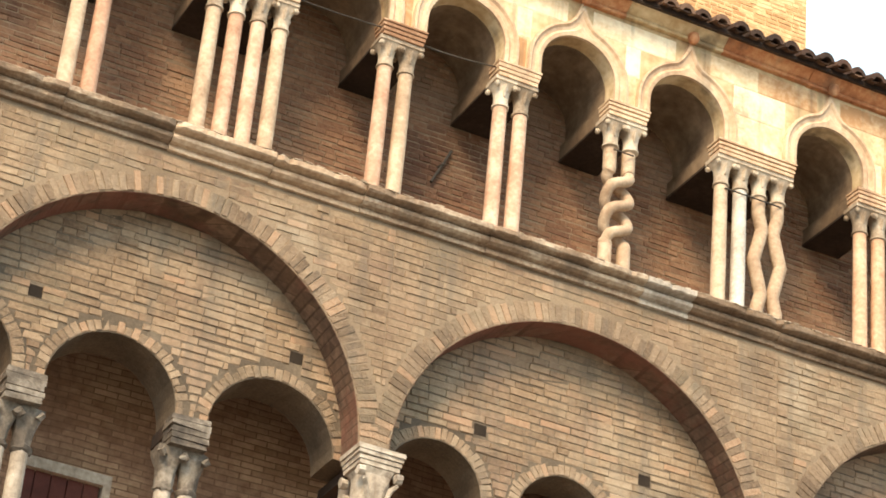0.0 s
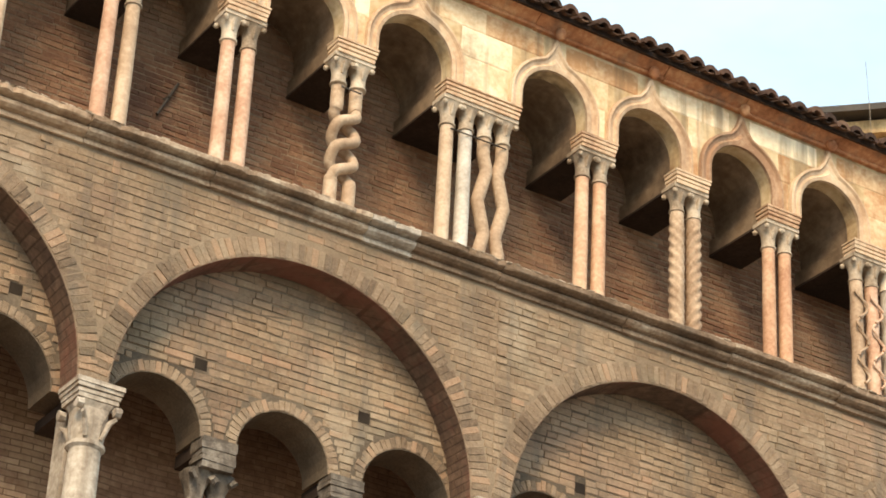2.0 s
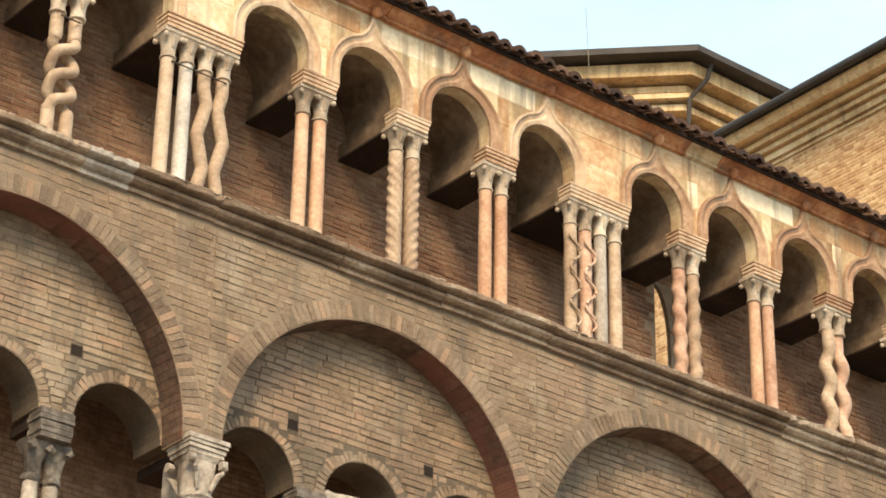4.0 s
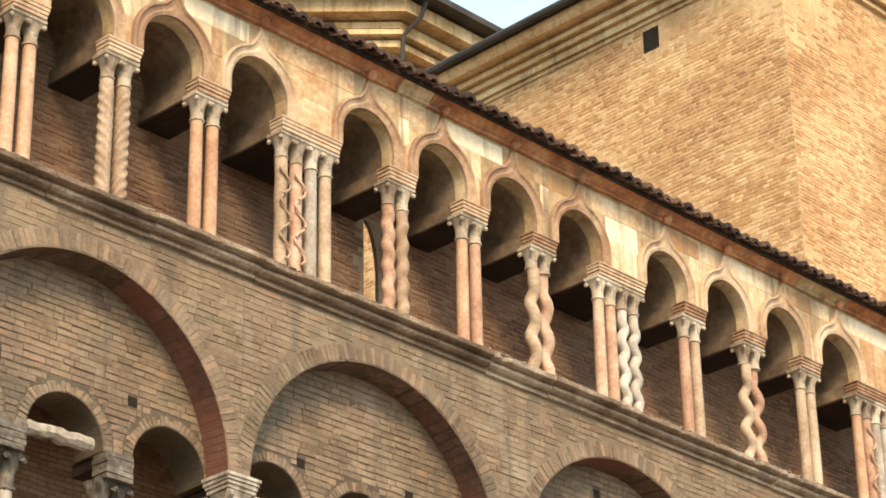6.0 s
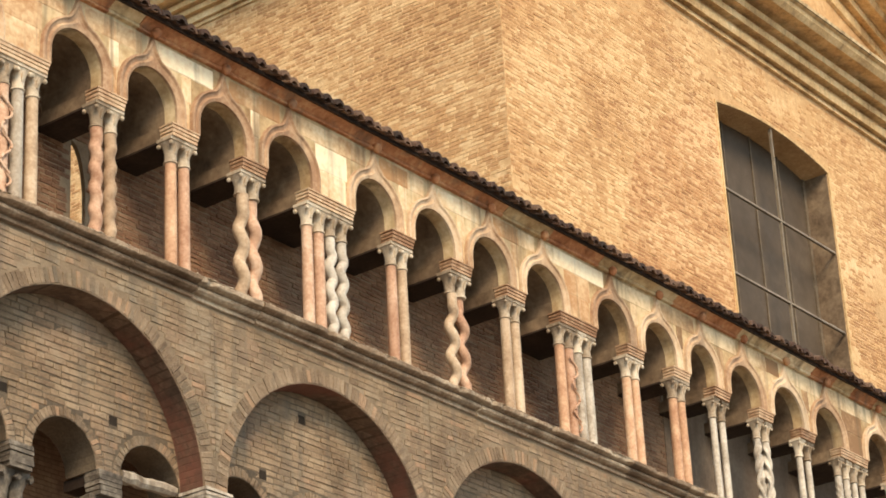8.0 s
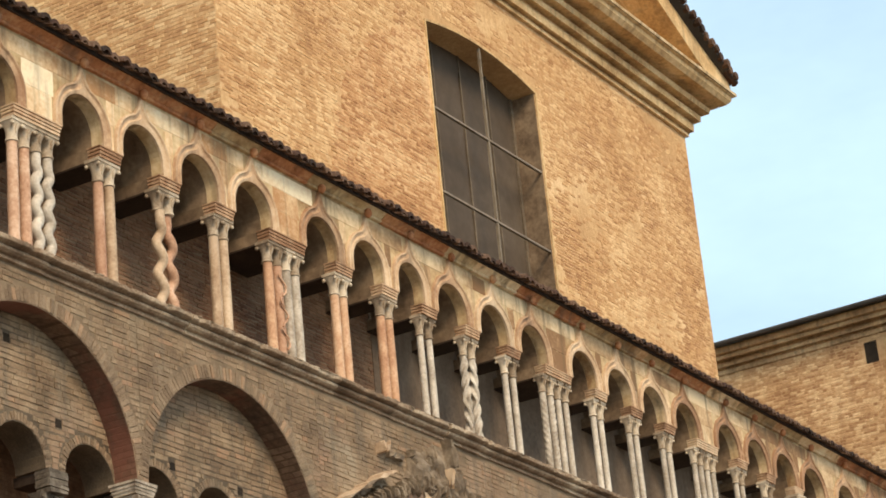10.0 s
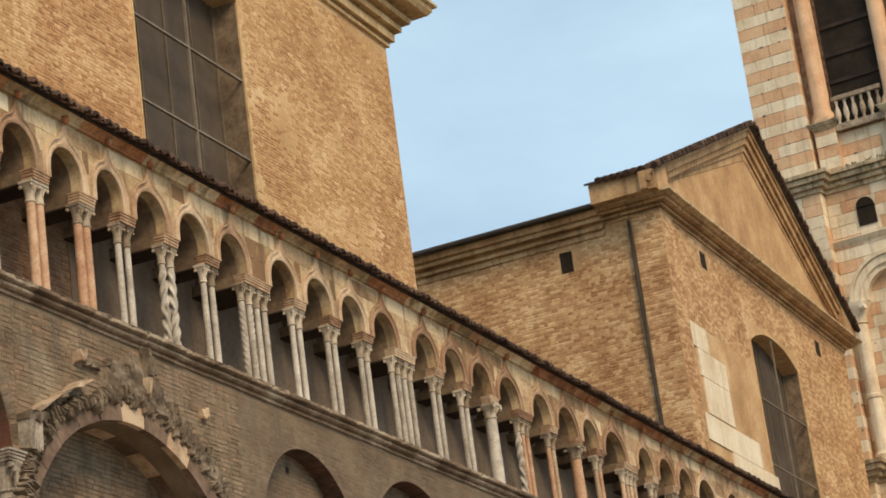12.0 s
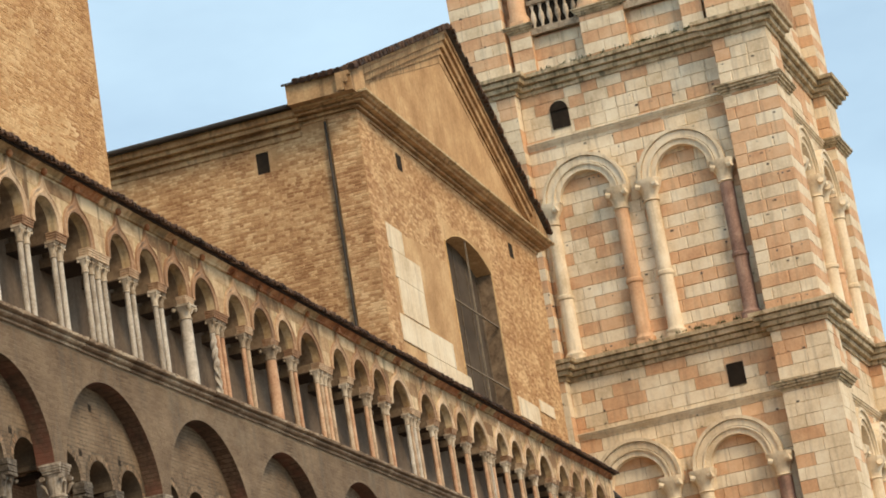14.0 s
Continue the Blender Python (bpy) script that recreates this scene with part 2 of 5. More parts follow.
PALE = surface("pale_marble", (0.28, 0.185, 0.112), (0.44, 0.315, 0.203), (0.59, 0.455, 0.315), grain=24, streak=0.35, grime=(0.3, 0.19, 0.11), blotch=3.0, bump=0.15, rough=0.7, piece="object", spread=0.15)
RAINED = surface("rain_streaked_marble", (0.2, 0.16, 0.12), (0.38, 0.32, 0.245), (0.55, 0.485, 0.39), grain=20, blotch=2.5, streak=0.8, grime=(0.12, 0.085, 0.055), bump=0.3)
CAPSTONE = surface("capital_stone", (0.24, 0.18, 0.12), (0.44, 0.355, 0.255), (0.6, 0.51, 0.385), grain=30, blotch=4.0, piece="object", spread=0.3, bump=0.4)
ABACUS = surface("abacus_stone", (0.26, 0.14, 0.075), (0.46, 0.295, 0.175), (0.62, 0.46, 0.3), grain=20, blotch=4.0, piece="object", spread=0.35, streak=0.3, bump=0.35)
# Single inner bricks: same red brown, same lowering for the loggia's shade.
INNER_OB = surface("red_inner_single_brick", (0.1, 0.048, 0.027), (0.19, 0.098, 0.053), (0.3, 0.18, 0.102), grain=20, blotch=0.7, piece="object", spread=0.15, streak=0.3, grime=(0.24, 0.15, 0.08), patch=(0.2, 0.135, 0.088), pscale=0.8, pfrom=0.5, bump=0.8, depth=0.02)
SOOT = surface("sooted_stone", (0.045, 0.037, 0.03), (0.13, 0.106, 0.08), (0.3, 0.26, 0.205), grain=22, blotch=3.5, streak=0.6, grime=(0.045, 0.037, 0.03), bump=0.6, depth=0.015)
TILE = surface("roof_tile", (0.032, 0.019, 0.012), (0.066, 0.034, 0.021), (0.14, 0.082, 0.05), grain=18, blotch=3.0, piece="object", spread=0.35, bump=0.5)
TILES = surface("roof_tiles_joined", (0.032, 0.019, 0.012), (0.066, 0.034, 0.021), (0.14, 0.082, 0.05), grain=18, blotch=3.0, piece="island", spread=0.35, bump=0.5)
# Dark timber tone; also stands for the shade under the impost slabs.
DARKWOOD_AND_SHADE = surface("dark_timber_and_impost_shade", (0.016, 0.011, 0.008), (0.03, 0.019, 0.013), (0.055, 0.036, 0.025), grain=20, blotch=2.0)
CORNICE = surface("ochre_cornice", (0.34, 0.205, 0.088), (0.6, 0.405, 0.195), (0.8, 0.61, 0.35), grain=14, blotch=1.0, streak=0.4, grime=(0.13, 0.08, 0.04), bump=0.5)
BROWNSTONE = surface("brown_cornice", (0.24, 0.14, 0.066), (0.47, 0.29, 0.142), (0.64, 0.45, 0.245), grain=12, blotch=1.0, streak=0.6, grime=(0.11, 0.068, 0.036), bump=0.6)
GUTTER = surface("dark_gutter", (0.03, 0.024, 0.019), (0.05, 0.041, 0.032), (0.08, 0.066, 0.052), grain=20, blotch=1.0, rough=0.6)
GLASS = surface("dusty_window_glass", (0.06, 0.043, 0.028), (0.085, 0.062, 0.042), (0.12, 0.09, 0.062), grain=3, blotch=0.5, rough=0.75, bump=0.02)
OLDWOOD = surface("old_window_frame", (0.09, 0.068, 0.045), (0.14, 0.108, 0.074), (0.2, 0.155, 0.11), grain=12, blotch=2.0)
IRON = surface("pale_iron_bar", (0.15, 0.12, 0.085), (0.23, 0.185, 0.13), (0.3, 0.245, 0.175), grain=30, blotch=2.0, rough=0.6)
WHITE = surface("white_marble_block", (0.58, 0.45, 0.285), (0.745, 0.615, 0.43), (0.83, 0.73, 0.55), grain=10, blotch=0.8, piece="island", spread=0.1, streak=0.35, grime=(0.3, 0.23, 0.15), patch=(0.4, 0.29, 0.175), pscale=0.55, pfrom=0.56, pmix=0.4, bump=0.4)
ROSE = surface("rose_marble_block", (0.5, 0.275, 0.145), (0.645, 0.395, 0.225), (0.72, 0.49, 0.3), grain=10, blotch=0.8, piece="island", spread=0.1, streak=0.3, grime=(0.28, 0.19, 0.12), patch=(0.4, 0.29, 0.175), pscale=0.55, pfrom=0.56, pmix=0.4, bump=0.4)
ROSE_OB = surface("rose_marble_piece", (0.5, 0.275, 0.145), (0.645, 0.395, 0.225), (0.72, 0.49, 0.3), grain=10, blotch=0.8, piece="object", spread=0.1, streak=0.3, grime=(0.28, 0.19, 0.12), patch=(0.4, 0.29, 0.175), pscale=0.55, pfrom=0.56, pmix=0.4, bump=0.4)
WHITE_OB = surface("white_marble_piece", (0.58, 0.45, 0.285), (0.745, 0.615, 0.43), (0.83, 0.73, 0.55), grain=10, blotch=0.8, piece="object", spread=0.1, streak=0.35, grime=(0.3, 0.23, 0.15), patch=(0.4, 0.29, 0.175), pscale=0.55, pfrom=0.56, pmix=0.4, bump=0.4)
MOSS = surface("mossy_cornice", (0.2, 0.145, 0.08), (0.5, 0.39, 0.24), (0.7, 0.58, 0.4), grain=9, blotch=1.4, streak=0.75, grime=(0.08, 0.066, 0.036), bump=0.5)
DARKCUT = surface("dark_cut_stone", (0.09, 0.055, 0.036), (0.165, 0.105, 0.07), (0.28, 0.19, 0.13), grain=14, blotch=1.6, streak=0.3, bump=0.6)
RUBBLE = surface("broken_masonry", (0.07, 0.05, 0.034), (0.16, 0.12, 0.08), (0.34, 0.27, 0.19), grain=9, blotch=2.2, bump=0.9, depth=0.03)
MOSSGREEN = surface("dry_weeds", (0.05, 0.06, 0.02), (0.09, 0.095, 0.035), (0.15, 0.14, 0.06), grain=5, blotch=2.0)
PAVING = surface("stone_paving", (0.16, 0.14, 0.12), (0.26, 0.23, 0.2), (0.34, 0.31, 0.27), grain=6, blotch=0.4, bricks=(0.4, 0.8), flat=True)
GOLD = surface("sunlit_gold_brick", (0.5, 0.32, 0.15), (0.68, 0.47, 0.25), (0.78, 0.6, 0.36), grain=30, blotch=3, bricks=(0.06, 0.2))
# Flat black for the shade inside openings that are not cut.
BLACK = surface("opening_shade", (0.014, 0.01, 0.007), (0.024, 0.017, 0.011), (0.036, 0.026, 0.017), grain=5, rough=1.0)
REDWOOD = surface("dark_red_boards", (0.06, 0.02, 0.015), (0.09, 0.03, 0.022), (0.13, 0.05, 0.035), grain=12)


# ---------- building helpers ----------
class Geo:
    """Gathers vertices and faces for one mesh."""

    def __init__(self):
        self.v, self.f = [], []

    def add(self, vs, fs):
        o = len(self.v)
        self.v += [tuple(p) for p in vs]
        self.f += [tuple(i + o for i in f) for f in fs]

    def box(self, x0, x1, y0, y1, z0, z1):
        self.add([(x0, y0, z0), (x1, y0, z0), (x1, y1, z0), (x0, y1, z0), (x0, y0, z1), (x1, y0, z1), (x1, y1, z1), (x0, y1, z1)],
                 [(0, 3, 2, 1), (4, 5, 6, 7), (0, 1, 5, 4), (1, 2, 6, 5), (2, 3, 7, 6), (3, 0, 4, 7)])

    def stack(self, loops):
        """One solid of stacked rectangles (x0, x1, y0, y1, z), bottom first."""
        vs = []
        for x0, x1, y0, y1, z in loops:
            vs += [(x0, y0, z), (x1, y0, z), (x1, y1, z), (x0, y1, z)]
        n = len(loops)
        self.add(vs, [(0, 3, 2, 1), (4 * n - 4, 4 * n - 3, 4 * n - 2, 4 * n - 1)] + [(4 * i + j, 4 * i + (j + 1) % 4, 4 * i + 4 + (j + 1) % 4, 4 * i + 4 + j) for i in range(n - 1) for j in range(4)])

    def brick(self, a, u, w, n, wid, hgt, proud, ch=0.006):
        """A chamfered brick face on a wall: corner a, unit ways along (u), up (w) and out (n)."""
        c = min(ch, wid * 0.3, hgt * 0.3)
        base = [a, a + u * wid, a + u * wid + w * hgt, a + w * hgt]
        top = [a + u * c + w * c, a + u * (wid - c) + w * c, a + u * (wid - c) + w * (hgt - c), a + u * c + w * (hgt - c)]
        self.add([*base, *[p + n * proud for p in top]], [(4, 5, 6, 7), (0, 1, 5, 4), (1, 2, 6, 5), (2, 3, 7, 6), (3, 0, 4, 7)])

    def arch_wall(self, pts, top, y0, y1):
        """A wall in the x-z plane, y0 to y1 thick, from the under line pts [(x, z), ...] up to top (a number or a function of x)."""
        tp = top if callable(top) else (lambda x: top)
        vs = []
        for x, z in pts:
            vs += [(x, y0, z), (x, y0, tp(x)), (x, y1, z), (x, y1, tp(x))]
        fs = []
        for i in range(len(pts) - 1):
            a, b = 4 * i, 4 * i + 4
            if abs(pts[i + 1][0] - pts[i][0]) > 1e-6:
                fs += [(a, b, b + 1, a + 1), (a + 2, a + 3, b + 3, b + 2), (a + 1, b + 1, b + 3, a + 3)]
            fs.append((a, a + 2, b + 2, b))
        e = 4 * (len(pts) - 1)
        fs += [(0, 1, 3, 2), (e, e + 2, e + 3, e + 1)]
        self.add(vs, fs)

    def lathe(self, cx, cy, profile, seg=16, square=None):
        """profile: [(radius, z, squareness), ...] turned round the upright through cx, cy."""
        vs, fs = [], []
        for r, z, s in profile:
            for k in range(seg):
                a = 2 * math.pi * (k + 0.5) / seg
                c, d = math.cos(a), math.sin(a)
                q = 1.0 / max(abs(c), abs(d))
                m = r * (1 + s * (q - 1))
                vs.append((cx + m * c, cy + m * d, z))
        for i in range(len(profile) - 1):
            for k in range(seg):
                a, b = i * seg + k, i * seg + (k + 1) % seg
                fs.append((a, b, b + seg, a + seg))
        n = len(vs)
        fs += [tuple(range(seg))[::-1], tuple(range(n - seg, n))]
        self.add(vs, fs)

    def tube(self, path, radius, seg=10, flat=1.0):
        """A round bar along path; radius a number or one for each point."""
        path = [Vector(p) for p in path]
        rs = radius if isinstance(radius, (list, tuple)) else [radius] * len(path)
        vs, fs = [], []
        side = Vector((0, 1, 0))
        for i, p in enumerate(path):
            t = (path[min(i + 1, len(path) - 1)] - path[max(i - 1, 0)]).normalized()
            s = side - t * side.dot(t)
            s = s.normalized() if s.length > 1e-4 else Vector((1, 0, 0))
            u = t.cross(s)
            for k in range(seg):
                a = 2 * math.pi * k / seg
                vs.append(p + s * (rs[i] * flat * math.cos(a)) + u * (rs[i] * math.sin(a)))
        for i in range(len(path) - 1):
            for k in range(seg):
                a, b = i * seg + k, i * seg + (k + 1) % seg
                fs.append((a, b, b + seg, a + seg))
        n = len(vs)
        fs += [tuple(range(seg))[::-1], tuple(range(n - seg, n))]
        self.add(vs, fs)

    def sweep(self, path, profile, closed_profile=True):
        """profile [(out, up), ...] carried along a path of (x, y, z, ox, oy): at each point 'out' runs along (ox, oy) and 'up' along z."""
        vs, fs = [], []
        n = len(profile)
        for x, y, z, ox, oy in path:
            vs += [(x + ox * o, y + oy * o, z + u) for o, u in profile]
        for i in range(len(path) - 1):
            for k in range(n if closed_profile else n - 1):
                a, b = i * n + k, i * n + (k + 1) % n
                fs.append((a, a + n, b + n, b))
        if closed_profile:
            fs += [tuple(range(n)), tuple(range(len(vs) - n, len(vs)))[::-1]]
        self.add(vs, fs)

    def ring(self, cx, cz, r0, r1, a0, a1, y0, y1, seg=24):
        """An arch band in the x-z plane between two radii."""
        vs, fs = [], []
        for k in range(seg + 1):
            a = a0 + (a1 - a0) * k / seg
            c, s = math.cos(a), math.sin(a)
            vs += [(cx + r0 * c, y0, cz + r0 * s), (cx + r1 * c, y0, cz + r1 * s), (cx + r1 * c, y1, cz + r1 * s), (cx + r0 * c, y1, cz + r0 * s)]
        for k in range(seg):
            a = 4 * k
            for j in range(4):
                fs.append((a + j, a + (j + 1) % 4, a + 4 + (j + 1) % 4, a + 4 + j))
        fs += [(0, 3, 2, 1), (4 * seg, 4 * seg + 1, 4 * seg + 2, 4 * seg + 3)]
        self.add(vs, fs)

    def rough(self, a):
        """Wears the shape: shifts each corner a little."""
        self.v = [(x + rng.uniform(-a, a), y + rng.uniform(-a, a), z + rng.uniform(-a, a)) for x, y, z in self.v]
        return self

    def mesh(self, name, mat, smooth=False):
        me = bpy.data.meshes.new(name)
        me.from_pydata(self.v, [], self.f)
        me.materials.append(mat)
        b = bmesh.new()
        b.from_mesh(me)
        bmesh.ops.recalc_face_normals(b, faces=b.faces) if len(b.faces) < 4000 else None
        b.to_mesh(me)
        b.free()
        if smooth:
            me.polygons.foreach_set("use_smooth", [True] * len(me.polygons))
            me.set_sharp_from_angle(angle=radians(38))
        return me

    def obj(self, name, mat, parent=None, label="", smooth=False):
        ob = new(name, self.mesh(name, mat, smooth))
        ob.parent = parent
        return tagged(ob, label)


def thing(name, label, category, group="", kind="", at=(0, 0, 0)):
    ob = new(name)
    ob.location = at
    ob.empty_display_size = 0.2
    return tagged(ob, label, category, group, kind)


def arc(cx, cz, r, n=20, a0=180.0, a1=0.0):
    return [(cx + r * math.cos(radians(a0 + (a1 - a0) * k / n)), cz + r * math.sin(radians(a0 + (a1 - a0) * k / n))) for k in range(n + 1)]


rng = random.Random(7)


# ---------- the plan, in metres, placed to fit the camera's view: x along the flank, y into the church, z up ---
SUPPORTS = []   # (right edge of the abacus, number of shafts, kinds, marble)


def sup(x, kinds, stone):
    SUPPORTS.append((x, kinds, stone))


P2, P4 = "pp", "pppp"
sup(4.38, P2, "AP"), sup(6.03, P4, "APPA"), sup(7.29, P2, "PA"), sup(8.49, P2, "PP"), sup(9.68, "kk", "AA")
sup(11.35, "ppzz", "AGAA"), sup(12.53, P2, "OO"), sup(13.72, "tt", "AA"), sup(14.92, P2, "OO"), sup(16.55, "vvpp", "APGA")
sup(17.73, "ss", "PA"), sup(18.92, P2, "OP"), sup(20.11, "cc", "AP"), sup(21.74, "ppww", "PPGG"), sup(22.93, P2, "PA")
sup(24.15, "xx", "AP"), sup(25.35, P2, "AA"), sup(27.03, "pvpp", "OPGG"), sup(28.23, P2, "OO"), sup(29.44, P2, "OO")
sup(30.55, P2, "GG"), sup(31.81, "rr", "GG"), sup(33.08, P2, "GG"), sup(34.77, "ttpp", "GGGG"), sup(36.03, P2, "GG")
sup(37.33, P2, "GG"), sup(38.60, P2, "GG"), sup(40.34, P4, "GGGG"), sup(41.62, P2, "GG"), sup(42.90, P2, "GG")
sup(44.20, "P", "G"), sup(45.92, "rpp", "GOO"), sup(47.28, P2, "OA"), sup(48.70, "P", "O"), sup(49.97, P2, "AO")
sup(52.07, P4, "OAOA"), sup(53.45, P2, "AO"), sup(54.82, P2, "OA"), sup(56.14, P2, "AO"), sup(58.37, P4, "GAGA")
far = 58.37
for _ in range(3):
    for dx, k in ((1.5, P2), (1.45, P2), (1.4, P2), (2.2, P4)):
        far += dx
        sup(far, k, "OAGO"[: len(k)])
LOGGIA_END = far
BIG = [5.24, 9.15, 13.2, 17.11, 21.12, 24.96]            # centres of the great blind arches before the ruined porch
BIG_FAR = [35.35, 39.45, 43.75, 48.15, 52.9, 58.0, 63.0, 68.0, 73.0]
ZS, RB, ZM = 10.56, 1.815, 10.59                                   # their springing and radius
ZC = 12.80                                              # underside of the ledge
marble = {"P": PINK, "O": ORANGE, "G": GREY, "A": PALE}

# ---------- ground and the closing walls of the square ----------
g = Geo()
g.box(-1500, 1500, -1500, 1500, -0.5, 0.0)
tagged(g.obj("ground", PAVING), "grey stone paving of the square", "ground", kind="structure")


# ---------- lower wall with the great blind arches ----------
wall = thing("wall_south", "weathered brown brick flank wall with blind arches", "wall", kind="structure")


def bay_edges():
    cs = BIG + [29.5] + BIG_FAR
    ed = [cs[0] - 1.98] + [(a + b) / 2 for a, b in zip(cs, cs[1:])] + [cs[-1] + 2.2]
    ed[6], ed[7] = 26.95, 33.5
    return [(c, ed[i], ed[i + 1]) for i, c in enumerate(cs)]


def small(c):
    """Spacing, middle and radius of the three small arches in a bay."""
    return (1.43, 4.97, 0.57) if c == BIG[0] else (1.28, c + 0.06, 0.46)


def arch_of(c, x0, x1):
    """Radius and springing of the great blind arch of a bay."""
    if c < 27:
        return RB, ZS
    r = 1.67 if c == BIG_FAR[0] else min(2.0, (x1 - x0) / 2 - 0.13)
    return r, (12.21 if c == BIG_FAR[0] else 12.38) - r


BAYS = bay_edges()
PORCH = 29.5
body = Geo()
for c, x0, x1 in BAYS:
    if c == PORCH:
        span = arc(c + 0.2, 8.54, 2.97, 36, 155.0, 7.0)
        pts = [(x0, span[0][1])] + span + [(x1, span[-1][1])]
    else:
        r, zs = arch_of(c, x0, x1)
        pts = [(x0, zs - 0.02), (c - r, zs - 0.02)] + arc(c, zs, r, 36) + [(c + r, zs - 0.02), (x1, zs - 0.02)]
    body.arch_wall(pts, ZC + 0.05, 0.0, 0.34)
body.obj("arch_face", MORTAR, wall)
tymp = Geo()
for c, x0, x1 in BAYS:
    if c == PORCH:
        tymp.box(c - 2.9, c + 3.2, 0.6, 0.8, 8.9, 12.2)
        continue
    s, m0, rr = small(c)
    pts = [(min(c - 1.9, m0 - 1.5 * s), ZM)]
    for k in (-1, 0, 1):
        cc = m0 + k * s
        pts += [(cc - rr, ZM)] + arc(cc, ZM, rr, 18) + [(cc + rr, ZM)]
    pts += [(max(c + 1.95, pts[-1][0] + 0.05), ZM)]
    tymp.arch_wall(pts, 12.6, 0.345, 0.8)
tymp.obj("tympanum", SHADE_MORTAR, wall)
g = Geo()
g.box(2.0, LOGGIA_END + 2, 1.55, 1.9, 0.0, 13.0)
g.box(2.0, LOGGIA_END + 2, 0.2, 1.55, 8.3, 8.9)
g.box(2.0, LOGGIA_END + 2, 0.0, 1.9, 0.0, 8.3)
g.obj("gallery_back", INNERTEX, wall)

# bricks of the flank
UNIT = Geo()
UNIT.brick(Vector((0, 0, 0)), Vector((1, 0, 0)), Vector((0, 0, 1)), Vector((0, -1, 0)), 1.0, 1.0, 1.0, ch=0.05)


def worn_units(name, mat):
    """Six worn shapes of one brick, a metre each way before scaling."""
    out = []
    for _ in range(6):
        g = Geo()
        g.add([(x + rng.uniform(-0.02, 0.02), y * rng.uniform(0.6, 1.2), z + rng.uniform(-0.07, 0.07)) for x, y, z in UNIT.v], UNIT.f)
        out.append(g.mesh(name, mat))
    return out


unit_bricks = worn_units("brick", BRICK_OB)
COURSE = 0.0735


def free_spans(x0, x1, holes, z0, z1):
    """What is left of x0..x1 on a course once circles (cx, cz, r) are taken out."""
    out = [(x0, x1)]
    for cx, cz, r in holes:
        zz = min(max(cz, z0), z1) if not z0 <= cz <= z1 else cz
        d = r * r - (zz - cz) ** 2
        if z1 < cz:
            d = r * r
        if d <= 0:
            continue
        h = math.sqrt(d)
        nxt = []
        for a, b in out:
            if cx + h <= a or cx - h >= b:
                nxt.append((a, b))
            else:
                if cx - h > a:
                    nxt.append((a, cx - h))
                if cx + h < b:
                    nxt.append((cx + h, b))
        out = nxt
    return out


def lay(x0, x1, z0, z1, y, holes, sink, joint=0.0075, length=0.27, course=COURSE):
    z, row = z0, 0
    while z + course <= z1 + 0.001:
        for a, b in free_spans(x0, x1, holes, z, z + course - joint):
            x = a - (0.13 if row % 2 else 0.0) * rng.random()
            while x < b - 0.02:
                w = length * rng.uniform(0.55, 1.18) if rng.random() < 0.75 else 0.12
                s, e = max(x, a), min(x + w, b)
                if e - s > 0.03:
                    sag = 0.006 * math.sin(0.9 * s + 3 * z)
                    sink.append((s, e - rng.uniform(0.001, 0.005), z + sag + rng.uniform(-0.004, 0.004), course - joint - rng.uniform(-0.003, 0.007), y, rng.uniform(0.003, 0.011)))
                x += w
        z += course
        row += 1


flank = []
for c, x0, x1 in BAYS:
    if c == PORCH:
        lay(x0, x1, 9.5, ZC, 0.0, [(c + 0.2, 8.54, 3.1)], flank)
        lay(c - 2.9, c + 3.2, 9.6, 11.8, 0.6, [], flank)
    else:
        r, zs = arch_of(c, x0, x1)
        lay(x0, x1, zs, ZC, 0.0, [(c, zs, r + (0.205 if x0 < 33 else 0.0))], flank, 0.0075 if x0 < 33 else 0.006)
        s, m0, rr = small(c)
        if x0 < 60:
            lay(c - 1.83, c + 1.83, ZM + 0.01, 12.42, 0.345, [(m0 + k * s, ZM, rr + 0.125) for k in (-1, 0, 1)], flank)
# putlog holes in the fields of the arches, painted as flat black shade
HOLES = [(4.2, 11.33), (6.54, 11.43), (8.33, 11.27), (10.0, 11.25), (12.4, 11.22), (14.05, 11.2), (16.29, 11.16), (17.88, 11.21), (20.29, 11.19), (21.9, 11.2), (24.1, 11.15), (25.54, 11.12), (34.7, 11.1), (36.2, 11.1), (38.8, 11.1), (40.4, 11.15), (35.3, 11.95), (39.4, 12.0), (21.0, 12.05)]
HB = 0.06


def cut_round(b):
    """The pieces of a brick left and right of a putlog hole."""
    s, e, z, h, y, pr = b
    for hx, hz in HOLES:
        if y == 0.345 and s < hx + HB and e > hx - HB and z + h > hz - 0.06 and z < hz + 0.045:
            return [(p, q, z, h, y, pr) for p, q in ((s, hx - HB), (hx + HB, e)) if q - p > 0.03]
    return [b]


flank = [q for b in flank for q in cut_round(b)]
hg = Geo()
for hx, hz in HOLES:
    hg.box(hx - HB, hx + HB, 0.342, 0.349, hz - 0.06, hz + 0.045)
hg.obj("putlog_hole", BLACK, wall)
single, rest, washed = 0, Geo(), Geo()
picked = []
for s, e, z, h, y, pr in flank:
    if single < 300 and 6.9 < s < 11.3 and (y == 0.0 or z > 11.3):
        single += 1
        picked.append((s, e, z, h, y, pr))
    else:
        (rest if s < 33 else washed).brick(Vector((s, y, z)), Vector((1, 0, 0)), Vector((0, 0, 1)), Vector((0, -1, 0)), e - s, h, pr if s < 33 else pr * 0.4)
tagged(rest.rough(0.0045).obj("brickwork", BRICK, wall), kind="stuff")
